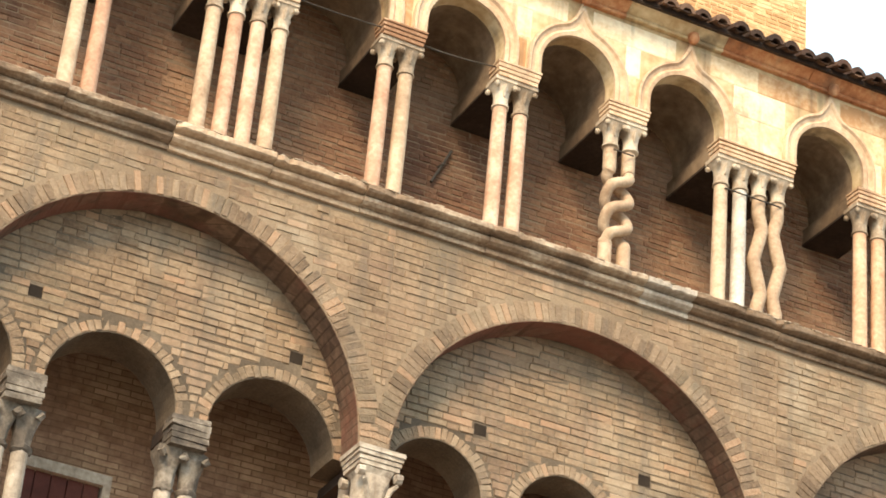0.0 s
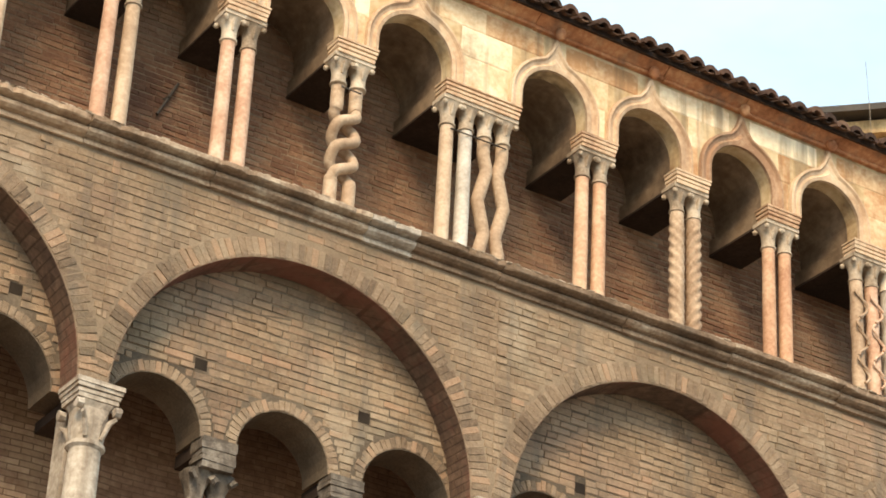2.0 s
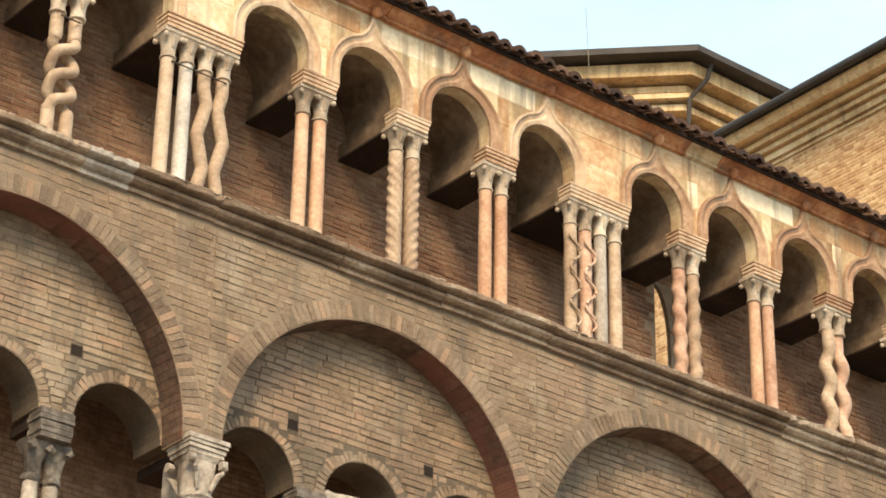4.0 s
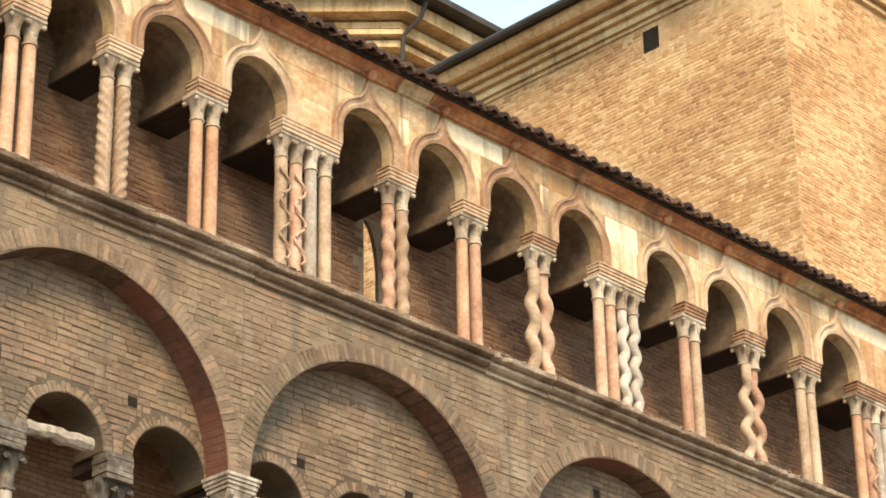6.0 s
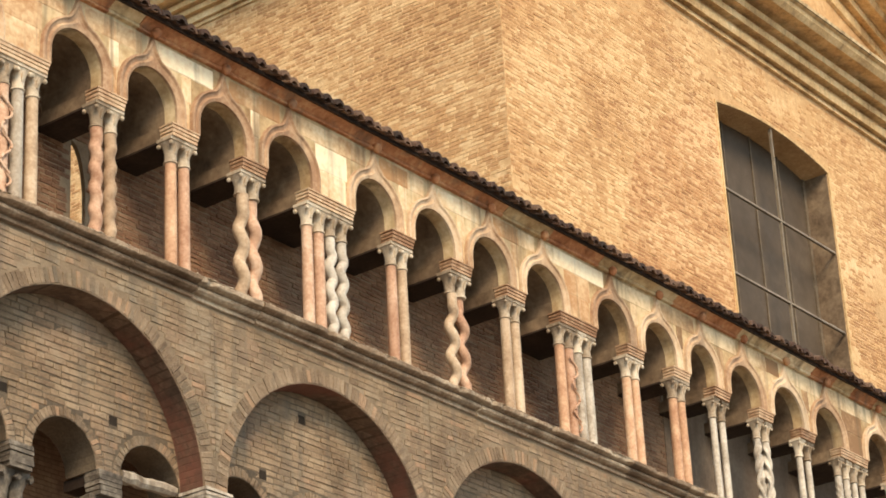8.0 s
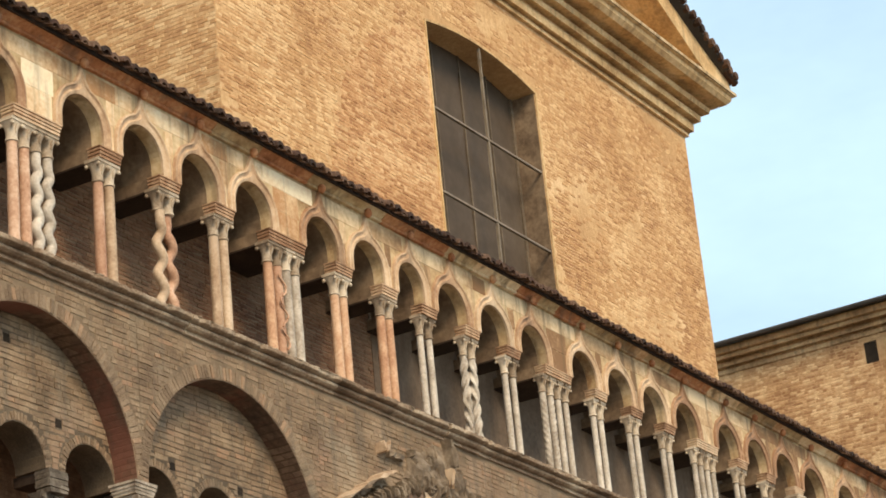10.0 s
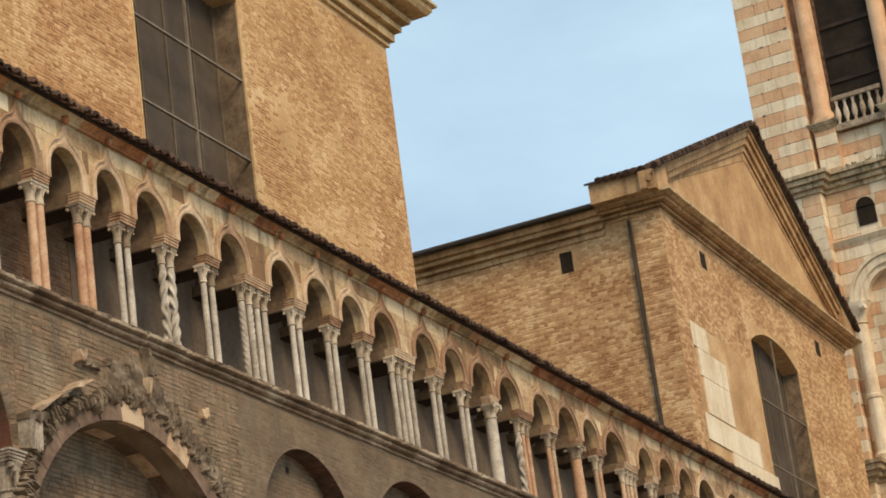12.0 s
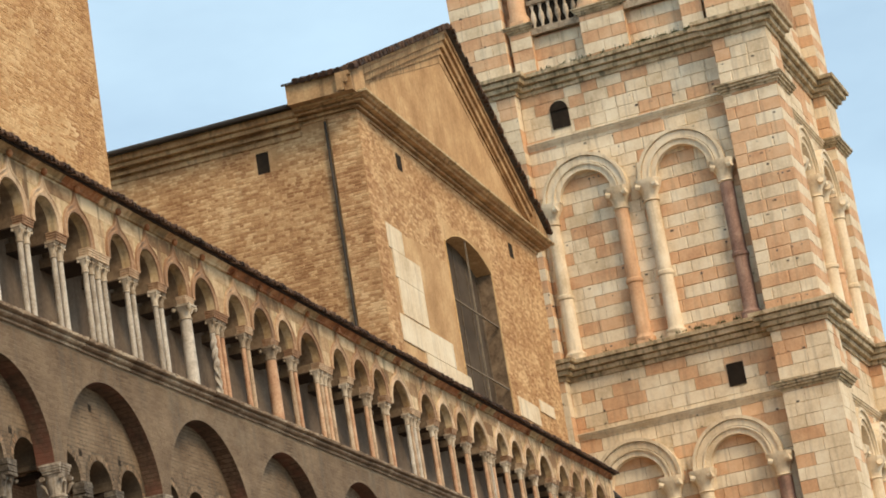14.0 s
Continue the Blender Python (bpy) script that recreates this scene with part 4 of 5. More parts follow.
def front_wall(g, x0, x1, y, thick, z0, z1, wx0, wx1, wz0, wz1, rise):
    """A wall with one segment-headed window opening."""
    c, hw = (wx0 + wx1) / 2, (wx1 - wx0) / 2
    R = (hw * hw + rise * rise) / (2 * rise)
    head = []
    for k in range(17):
        x = wx0 + (wx1 - wx0) * k / 16
        head.append((x, wz1 - rise + math.sqrt(R * R - (x - c) ** 2) - (R - rise)))
    g.arch_wall([(x0, wz0), (wx0, wz0)] + head + [(wx1, wz0), (x1, wz0)], z1, y, y + thick)
    g.box(x0, x1, y, y + thick, z0, wz0 - 0.001)
    return head


def window(block, wx0, wx1, wz0, head, y, rows, cols):
    sur = Geo()
    sur.arch_wall([(wx0 - 0.045, wz0), (wx0, wz0)] + head + [(wx1, wz0), (wx1 + 0.045, wz0)], lambda x: float(np.interp(x, [p[0] for p in head], [p[1] for p in head])) + 0.05, y - 0.034, y - 0.002)
    w = sur.obj("window", CORNICE, block, "tall dusty segment-headed window with pale iron bars")
    gl = Geo()
    gl.arch_wall([(x, wz0) for x, z in head], lambda x: np.interp(x, [p[0] for p in head], [p[1] for p in head]), y + 0.62, y + 0.66)
    gl.obj("pane", GLASS, w)
    # right jamb only: plaster lining whose dark tone includes the reveal's shade
    lin = Geo()
    lin.box(wx1 - 0.03, wx1 - 0.001, y + 0.01, y + 0.615, wz0, head[-1][1])
    lin.obj("jamb_lining", VAULT, w, "grey-brown plastered jamb, darkened for the shade in the reveal")
    for i in range(1, cols):
        x = wx0 + (wx1 - wx0) * i / cols
        top = float(np.interp(x, [p[0] for p in head], [p[1] for p in head]))
        b = Geo()
        b.box(x - 0.024, x + 0.024, y + 0.02, y + 0.08, wz0, top)
        b.obj("upright_bar", IRON, w)
    for z in rows:
        b = Geo()
        b.box(wx0, wx1, y + 0.015, y + 0.08, z - 0.022, z + 0.022)
        b.obj("cross_bar", IRON, w)
    inner_bars = Geo()
    for i in range(1, 2 * cols):
        x = wx0 + (wx1 - wx0) * i / (2 * cols)
        top = float(np.interp(x, [p[0] for p in head], [p[1] for p in head]))
        inner_bars.box(x - 0.022, x + 0.022, y + 0.585, y + 0.61, wz0, top)
    inner_bars.box(wx0 + 0.02, wx0 + 0.12, y + 0.57, y + 0.615, wz0, head[0][1])
    inner_bars.box(wx1 - 0.14, wx1 - 0.04, y + 0.57, y + 0.615, wz0, head[-1][1])
    inner_bars.obj("lattice", OLDWOOD, w)
    return w


CPROF_FLAT = [(0.0, 0.0), (0.1, 0.0), (0.12, 0.22), (0.02, 0.27), (0.04, 0.4), (0.3, 0.36), (0.33, 0.54), (0.16, 0.6), (0.2, 0.74), (0.66, 0.7), (0.7, 0.88), (0.6, 0.93), (0.86, 0.98), (0.92, 1.16), (0.95, 1.3), (0.0, 1.3)]


def gabled_block(label, x0, x1, y, depth, zc, win, rise, holes, bars, wing, tall, foot, eave, lean, cprof, us, rake, brick, ro):
    """A tall gabled brick block: front wall with a window, plain sides, moulded cornice and a pediment 'wing' metres deep."""
    b = thing("church_block", label, "building", "gabled brick blocks")
    g = Geo()
    head = front_wall(g, x0, x1, y, 1.3, 0.0, zc, *win)
    g.obj("front_wall", brick, b)
    for xa, xb, ya, yb in ((x0, x0 + 1.0, y + 1.301, y + depth), (x1 - 1.0, x1, y + 1.301, y + depth), (x0 + 1.0, x1 - 1.0, y + depth - 1, y + depth)):
        g = Geo()
        g.box(xa, xb, ya, yb, 0.0, zc + max(0.0, eave) + 0.01)
        g.obj("side_wall", brick, b)
    # vents: solid black boxes in place of shaded recesses
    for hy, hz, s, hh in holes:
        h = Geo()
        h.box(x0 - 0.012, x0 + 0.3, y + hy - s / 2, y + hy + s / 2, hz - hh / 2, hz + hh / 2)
        h.obj("vent_hole", BLACK, b, "black box painted as the shade in a small square vent")
    reach = 1.0 if rake == 1 else 0.62
    front = [(o * reach, u * tall) for o, u in cprof]
    # cornice: a lower run along the sides, the full one round the front
    side = [(o * 0.6, u * us - 0.02) for o, u in cprof]
    for xs, d in ((x0, -1), (x1, 1)):
        g = Geo()
        g.sweep([(xs, y + depth, zc + eave, d, 0), (xs, y + wing, zc + eave, d, 0)], side)
        g.obj("side_cornice", CORNICE if rake == 1 else BROWNSTONE, b, "stepped ochre cornice")
    g = Geo()
    g.sweep([(x0, y + wing, zc - 0.02, -1, 0), (x0, y, zc - 0.02, -1, -1), (x1, y, zc - 0.02, 1, -1), (x1, y + wing, zc - 0.02, 1, 0)], front)
    g.obj("front_cornice", CORNICE if rake == 1 else BROWNSTONE, b, "stepped ochre cornice")
    g = Geo()
    lip = 1.2 * tall
    g.sweep([(x0, y + wing, zc - 0.02, -1, 0), (x0, y, zc - 0.02, -1, -1), (x1, y, zc - 0.02, 1, -1), (x1, y + wing, zc - 0.02, 1, 0)], [(o * reach, lip + u) for o, u in ((0.9, 0.0), (1.14, 0.0), (1.15, 0.07), (0.9, 0.075))])
    g.obj("cornice_lip", PLASTER, b, "pale stone lip")
    c, hw = (x0 + x1) / 2, (x1 - x0) / 2
    zt = zc + 1.3 * tall - 0.03
    ze, za = zt + foot, zt + rise            # foot and head of the gable's top line
    ca = c + lean
    ped = Geo()
    outline = [(x0, zt - 0.02), (x1, zt - 0.02), (x1, zt + foot * 0.9), (ca, za - 0.3), (x0, zt + foot * 0.9)]
    ped.add([(px, yy, pz) for yy in (y + 0.12, y + 0.45) for px, pz in outline], [(0, 1, 2, 3, 4), (9, 8, 7, 6, 5)] + [(k, (k + 1) % 5, 5 + (k + 1) % 5, 5 + k) for k in range(5)])
    ped.obj("pediment", brick, b)
    for s in (-1, 1):
        xe = c + s * (hw + 1.25)
        # stepped raking moulding; out from the field towards the edge, down from the top line
        rk = Geo()
        steps = [(0.0, 0.0), (1.1, 0.0), (1.06, 0.22), (0.86, 0.2), (0.9, 0.3), (0.86, 0.55), (0.5, 0.5), (0.62, 0.62), (0.55, 0.95), (0.2, 0.9), (0.3, 1.02), (0.28, 1.35), (0.04, 1.3), (0.12, 1.4), (0.1, 1.85), (0.0, 1.9)]
        steps = [(o * ro, d * rake) for o, d in steps]
        m = len(steps)
        vs = [(px, y + 0.14 - o, max(pz - dn, zt - 0.01 if k == 0 else pz - dn)) for k, (px, pz) in enumerate(((xe, ze), (ca, za))) for o, dn in steps]
        rk.add(vs, [(j, (j + 1) % m, m + (j + 1) % m, m + j) for j in range(m)] + [tuple(range(m))[::-1], tuple(range(m, 2 * m))])
        rk.obj("raking_cornice", CORNICE if rake == 1 else BROWNSTONE, b)
        rf = Geo()
        xo = c + s * (hw + 1.2)
        zo = ze + 0.05 * (za - ze) / (hw + 1.25)
        rf.add([(xo, y - 1.2 * ro, zo + 0.01), (ca, y - 1.2 * ro, za + 0.01), (ca, y + wing + 0.1, za - 0.9), (xo, y + wing + 0.1, zo + 0.01), (xo, y - 1.2 * ro, zo + 0.09), (ca, y - 1.2 * ro, za + 0.09), (ca, y + wing + 0.1, za - 0.82), (xo, y + wing + 0.1, zo + 0.09)],
               [(0, 1, 2, 3), (4, 7, 6, 5), (0, 4, 5, 1), (1, 5, 6, 2), (2, 6, 7, 3), (3, 7, 4, 0)])
        rf.obj("gable_roof", GUTTER, b)
        bl = Geo()
        xi = c + s * (hw - 0.1)
        xq = c + s * (hw + 1.08)
        zq = zo + 0.12 * (za - zo) / abs(ca - xo)
        yb = y + wing
        if rake != 1:
            xm = xq - s * 1.5
            zm = zq + (za - zq) * 1.5 / abs(ca - xq)
            for ya, yc in ((y - 0.8 * ro, yb),):
                bl.add([(xq, ya, zt - 0.01), (xq, ya, zq), (xm, ya, zm), (xm, ya, zt - 0.01), (xq, yc, zt - 0.01), (xq, yc, zq), (xm, yc, zm - 0.1), (xm, yc, zt - 0.01)],
                       [(0, 1, 2, 3), (7, 6, 5, 4), (0, 4, 5, 1), (1, 5, 6, 2), (2, 6, 7, 3), (3, 7, 4, 0)])
        else:
            bl.add([(xq, y - 1.0 * ro, zt - 0.01), (xq, y - 1.0 * ro, zq), (ca, y - 1.0 * ro, za - 0.02), (ca, y - 1.0 * ro, za - 0.12), (xi, y - 1.0 * ro, zt - 0.01), (xq, yb, zt - 0.01), (xq, yb, zq), (ca, yb, za - 0.92), (ca, yb, za - 1.02), (xi, yb, zt - 0.01)],
                   [(0, 1, 2, 3, 4), (9, 8, 7, 6, 5), (0, 5, 6, 1), (1, 6, 7, 2), (2, 7, 8, 3), (3, 8, 9, 4), (4, 9, 5, 0)])
        bl.obj("blocking_course", CORNICE if rake == 1 else BROWNSTONE, b)
        tl = Geo()
        n = int((hw + 1.4) / 0.26)
        for k in range(n):
            f = (k + 0.5) / n
            px, pz = xo + (ca - xo) * f, zo + (za - zo) * f + 0.1
            tl.tube([(px, y - 1.28 * ro + rng.uniform(-0.05, 0.05), pz + rng.uniform(-0.02, 0.03)), (px, y - 0.6 * ro, pz)], 0.12, 7)
        for k in range(int((wing + 1.1 * ro) / 0.26)):
            yy = y - 1.1 * ro + 0.26 * k
            tl.tube([(xo + s * 0.06, yy, zo + 0.06 + rng.uniform(-0.02, 0.03)), (xo - s * 0.5, yy, zo + 0.25)], 0.11, 7)
        tagged(tl.obj("gable_tiles", TILES, b), kind="stuff")
        rl = Geo()
        xr, zr = c + s * (hw + 0.75), zc + 1.29 * us + eave
        rl.add([(xr, y + wing, zr), (c, y + wing, zr + 0.16 * hw), (c, y + depth, zr + 0.16 * hw), (xr, y + depth, zr), (xr, y + wing, zr + 0.12), (c, y + wing, zr + 0.16 * hw + 0.12), (c, y + depth, zr + 0.16 * hw + 0.12), (xr, y + depth, zr + 0.12)],
               [(0, 1, 2, 3), (4, 7, 6, 5), (0, 4, 5, 1), (1, 5, 6, 2), (2, 6, 7, 3), (3, 7, 4, 0)])
        rl.obj("roof", GUTTER, b, "dark roof edge with a gutter")
        gt = Geo()
        gt.tube([(xr + s * 0.05, y + wing + 0.1, zr + 0.04), (xr + s * 0.05, y + depth, zr + 0.04)], 0.09, 8)
        gt.obj("gutter", GUTTER, b, smooth=True)
    window(b, win[0], win[1], win[2], head, y, bars, 2)
    return b


b1 = gabled_block("tall golden brick gabled block with moulded cornice", 33.83, 54.8, 6.0, 16.0, 28.2, (41.66, 46.45, 17.5, 26.65, 0.27), 4.9, [(3.25, 27.6, 0.4, 0.5)], (20.5, 22.42, 24.38), 0.5, 1.0, 0.28, -0.2, 0.0, CPROF, 0.62, 1, FARBRICK, 1.0)
b2 = gabled_block("brown brick gabled block with pediment and pale quoins", 76.3, 98.8, 6.0, 14.0, 29.72, (84.8, 90.7, 17.0, 27.75, 0.7), 6.55, [(3.55, 28.75, 0.45, 0.75)], (22.4, 24.9), 2.0, 0.36, 0.62, -0.36, 1.2, CPROF_FLAT, 0.64, 0.72, BROWNBRICK, 0.45)


TALL_BRICKS = {b1.name: [], b2.name: []}   # bricks of the sides that stay single parts


def brick_skin(block, name, mat, start, along, out, width, z0, top, course, length, bare, skip=None, wash=0.0, near=None):
    """Bricks on a tall wall, laid from 'start' along 'along'; 'bare' is the share hidden under lime in blotches."""
    g, z, row = Geo(), z0, 0
    up = Vector((0, 0, 1))
    while z + course < top:
        u = -rng.uniform(0.0, length)
        while u < width:
            w = length * (rng.uniform(0.85, 1.1) if rng.random() < 0.6 else 0.5)
            a, b = max(u, 0.0), min(u + w, width)
            p = start + along * a + up * (z + 0.012 * math.sin(1.7 * a + 0.9 * z) + rng.uniform(-0.004, 0.004))
            lime = 0.5 + 0.5 * noise.noise(p * 0.55) + 0.3 * noise.noise(p * 2.3) - wash * min(1.0, max(0.0, 1.0 - (top - z) / 1.8))
            if b - a > 0.06 and lime > bare + rng.uniform(-0.12, 0.12) and not (skip and skip(p)):
                if near and near(p) and len(TALL_BRICKS[block.name]) < 300:
                    TALL_BRICKS[block.name].append((p, b - a - 0.01, course - 0.012, rng.uniform(0.004, 0.011)))
                else:
                    g.brick(p, along, up, out, b - a - rng.uniform(0.006, 0.014), course - rng.uniform(0.008, 0.016), rng.uniform(0.003, 0.011), 0.012)
            u += w
        z += course
        row += 1
    return tagged(g.rough(0.003).obj(name, mat, block), kind="stuff")


EAST, SOUTH, NORTH, WEST = Vector((1, 0, 0)), Vector((0, -1, 0)), Vector((0, 1, 0)), Vector((-1, 0, 0))
brick_skin(b1, "side_brickwork", GOLDBRICKS, Vector((33.83, 22.0, 0)), SOUTH, WEST, 16.0, 17.2, 27.95, 0.082, 0.27, 0.14, lambda p: abs(p.y - 9.2) < 0.4 and abs(p.z - 27.6) < 0.33, 0.4, lambda p: p.y < 9.0 and p.z > 22.0)


def in_old_arch(p):
    """Inside the walled-up arch beside the great window."""
    return p.x > 37.45 and p.z < 21.3 + math.sqrt(max(0.0, 4.87 ** 2 - (p.x - 42.3) ** 2))


tagged(brick_skin(b1, "walled_up_arch", REDFILL, Vector((37.45, 6.0, 0)), EAST, SOUTH, 4.15, 16.8, 26.3, 0.078, 0.25, 0.1, lambda p: not in_old_arch(p)), "redder brick filling of an old arch", kind="stuff")
brick_skin(b1, "front_brickwork", GOLDBRICKS, Vector((33.83, 6.0, 0)), EAST, SOUTH, 20.97, 16.8, 28.15, 0.078, 0.25, 0.24, lambda p: (41.5 < p.x < 46.5 and p.z < 26.75) or (p.x < 41.6 and in_old_arch(p)), 0.3)
brick_skin(b2, "side_brickwork", BROWNBRICKS, Vector((76.3, 20.0, 0)), SOUTH, WEST, 12.9, 19.0, 29.6, 0.1, 0.3, 0.08, lambda p: abs(p.y - 9.55) < 0.5 and abs(p.z - 28.75) < 0.45, 0.0, lambda p: p.y < 10.0 and p.z > 25.5)
brick_skin(b2, "front_brickwork", BROWNBRICKS, Vector((77.5, 6.0, 0)), EAST, SOUTH, 21.3, 19.0, 29.65, 0.1, 0.3, 0.16, lambda p: (84.4 < p.x < 90.8 and p.z < 27.9) or (77.4 < p.x < 85.3 and p.z < 26.1) or (p.z > 28.4 and (abs(p.x - 80.5) < 0.5 or abs(p.x - 94.5) < 0.5)))
brick_skin(b2, "strip_brickwork", BROWNBRICKS, Vector((76.2, 7.0, 0)), SOUTH, WEST, 1.06, 19.0, 29.65, 0.1, 0.3, 0.0)
brick_skin(b2, "strip_brickwork", BROWNBRICKS, Vector((76.2, 5.94, 0)), EAST, SOUTH, 1.3, 19.0, 29.65, 0.1, 0.3, 0.0)
# corner strip and pale stone patches of the far block
g = Geo()
g.box(76.2, 76.3, 5.94, 7.0, 0.0, 29.7)
g.box(76.3, 77.5, 5.94, 6.0, 0.0, 29.7)
g.obj("corner_strip", STRIPBRICK, b2)
# added dark bar for the shadow line along the strip's edge, no pipe here
g = Geo()
g.tube([(76.2, 7.08, 0.0), (76.2, 7.08, 20.0), (76.18, 7.1, 29.6)], 0.05, 8)
g.obj("downpipe", GUTTER, b2, "thin dark bar added for the shadow line at the corner strip")
for xa, xb, za, zb in ((77.55, 79.3, 25.2, 26.1), (77.9, 80.9, 24.2, 25.2), (78.1, 80.9, 22.9, 24.2), (77.6, 83.5, 21.9, 22.85), (80.0, 85.2, 20.5, 21.9), (91.5, 94.5, 21.5, 22.3), (94.8, 97.0, 22.2, 22.7), (95.5, 98.7, 20.4, 21.4)):
    q = Geo()
    q.box(xa, xb - 0.02, 5.95, 6.02, za, zb - 0.02)
    q.obj("quoin", WHITE_OB, b2)
# front vents, again black boxes painted as shade
for hx, hz in ((80.5, 29.0), (94.5, 28.9)):
    h = Geo()
    h.box(hx - 0.28, hx + 0.28, 5.98, 6.3, hz - 0.3, hz + 0.3)
    h.obj("vent_hole", BLACK, b2)

# plain brick tower far left, and the eight-sided drum
tw = thing("brick_tower", "plain golden brick tower rising behind the loggia", "tower")
g = Geo()
g.box(4.0, 16.68, 8.0, 14.0, 0.0, 34.0)
g.obj("tower_wall", FARBRICK, tw)
brick_skin(tw, "tower_brickwork", GOLDBRICKS, Vector((11.0, 8.0, 0)), Vector((1, 0, 0)), Vector((0, -1, 0)), 5.68, 18.0, 33.9, 0.075, 0.25, 0.1)
drum = thing("drum", "eight-sided brick drum with bracketed cornice and dark eaves", "building")
S8 = 10.5
cx8, cy8 = 43.9 + S8 / 2, 26.2 + S8 * 0.5 * (1 + math.sqrt(2))


def octo(r):
    return [(cx8 + r * math.cos(radians(22.5 + 45 * k)), cy8 + r * math.sin(radians(22.5 + 45 * k))) for k in range(8)]


R8 = S8 / 2 / math.sin(radians(22.5))
g = Geo()
prism(g, octo(R8 - 1.5), 0.0, 39.2)
g.obj("drum_wall", FARBRICK, drum)
for grow, z0, z1 in ((-1.2, 38.0, 38.45), (-1.0, 38.45, 38.8), (-1.1, 38.8, 39.35), (-0.65, 39.35, 39.65), (-0.4, 39.65, 39.9), (-0.5, 39.9, 40.2), (0.0, 40.2, 40.72)):
    g = Geo()
    prism(g, octo(R8 + grow), z0 + 0.05, z1 - 0.04)
    g.obj("cornice_band", CORNICE if grow > -0.7 else GOLD, drum)
g = Geo()
n = 8
lo, hi = octo(R8 + 0.55), octo(1.0)
g.add([(x, y, 40.74) for x, y in lo] + [(x, y, 40.95) for x, y in lo] + [(x, y, 42.5) for x, y in hi], [tuple(range(8))[::-1], tuple(range(16, 24))] + [(i + o, (i + 1) % 8 + o, (i + 1) % 8 + 8 + o, i + 8 + o) for o in (0, 8) for i in range(8)])
g.obj("drum_roof", GUTTER, drum)
g = Geo()
g.tube([(44.46, 25.95, 40.7), (44.4, 26.1, 40.22), (44.16, 26.6, 39.7), (44.07, 26.6, 38.6), (44.07, 26.6, 28.0)], 0.07, 8)
g.obj("downpipe", GUTTER, drum, smooth=True)

# ---------- bell tower of banded marble ----------
bell = thing("bell_tower", "banded white and rose marble bell tower with blind arches", "bell tower", at=(103.0, -4.9, 0.0))
bell.rotation_euler = (0, 0, radians(-3.3))
SIDE = 14.25


def slab(x0, x1, y0, y1, z0, z1, mat, name, label=""):
    g = Geo()
    g.box(x0, x1, y0, y1, z0, z1)
    return g.obj(name, mat, bell, label)


slab(0.7, SIDE - 0.7, 0.7, SIDE - 0.7, 0.0, 54.0, ABACUS, "core")
BAND = 0.55


def is_white(u, z, k, pier):
    """Banded in the blind arches and on the piers; mixed cream and rose blocks elsewhere."""
    zone = z - 12.6 if z < 25.2 else z - 25.2
    if zone > 10.9 and z < 38.6:
        return rng.random() > 0.33
    if pier or z > 39.0:
        banded = z > 26.0
    else:
        c = 4.93 if u < 7.2 else 9.42
        head = (20.1 if z < 25.2 else 33.25) + math.sqrt(max(0.0, 1.5 - (u - c) ** 2))
        banded = z < head and abs(u - c) < 1.75
    return ((k % 2 == 0) != (rng.random() < 0.035)) if banded else rng.random() > 0.17


def courses(g_w, g_r, x0, u0, u1, z0, z1, face, holes=()):
    """Banded blocks on the flank (face 'u', looking along x) or the front (face 'x')."""
    z, k = z0, int(z0 / BAND)
    while z < z1 - 0.05:
        h = min(BAND, z1 - z)
        for a, b in free_spans(u0, u1, holes, z, z + h):
            u = a
            while u < b - 0.04:
                w = min(rng.uniform(0.6, 1.25), b - u)
                if b - u - w < 0.25:
                    w = b - u
                white = is_white(u + w / 2, z + h / 2, k, u1 - u0 < 2.5)
                gg = g_w if white else g_r
                pr = rng.uniform(0.02, 0.04)
                if face == "u" and len(BLOCKS) < 300 and u < 7.0 and 24.5 < z < 38.0:
                    BLOCKS.append((x0, u + w, z, w - 0.008, h - 0.007, pr, white))
                elif face == "u":
                    gg.brick(Vector((x0, u + w, z)), Vector((0, -1, 0)), Vector((0, 0, 1)), Vector((-1, 0, 0)), w - 0.008, h - 0.007, pr * rng.uniform(0.8, 1.2), 0.008)
                else:
                    gg.brick(Vector((u, x0, z)), Vector((1, 0, 0)), Vector((0, 0, 1)), Vector((0, -1, 0)), w - 0.008, h - 0.007, pr * rng.uniform(0.8, 1.2), 0.008)
                u += w
        z += h
        k += 1


gw, gr = Geo(), Geo()
BLOCKS = []
# corner piers
for (x0, x1, y0, y1) in ((0.0, 2.45, 0.0, 2.45), (0.0, 2.45, SIDE - 2.45, SIDE), (SIDE - 2.45, SIDE, 0.0, 2.45)):
    slab(x0 + 0.03, x1, y0 + 0.03, y1 - 0.001, 0.0, 54.0, ABACUS, "pier_core")
    for za, zb in ((6.0, 25.2), (26.0, 38.6), (39.6, 50.0)):
        courses(gw, gr, x0 + 0.03, y0, y1, za, zb, "u")
        courses(gw, gr, y0 + 0.03, x0, x1, za, zb, "x")
# recessed fields
for za, zb in ((6.0, 25.2), (26.0, 38.6), (39.6, 42.0)):
    courses(gw, gr, 0.68, 2.46, SIDE - 2.46, za, zb, "u", ())
    courses(gw, gr, 0.68, 2.46, SIDE - 2.46, za, zb, "x", ())
tagged(gw.obj("white_masonry", WHITE, bell), kind="stuff")
tagged(gr.obj("rose_masonry", ROSE, bell), kind="stuff")
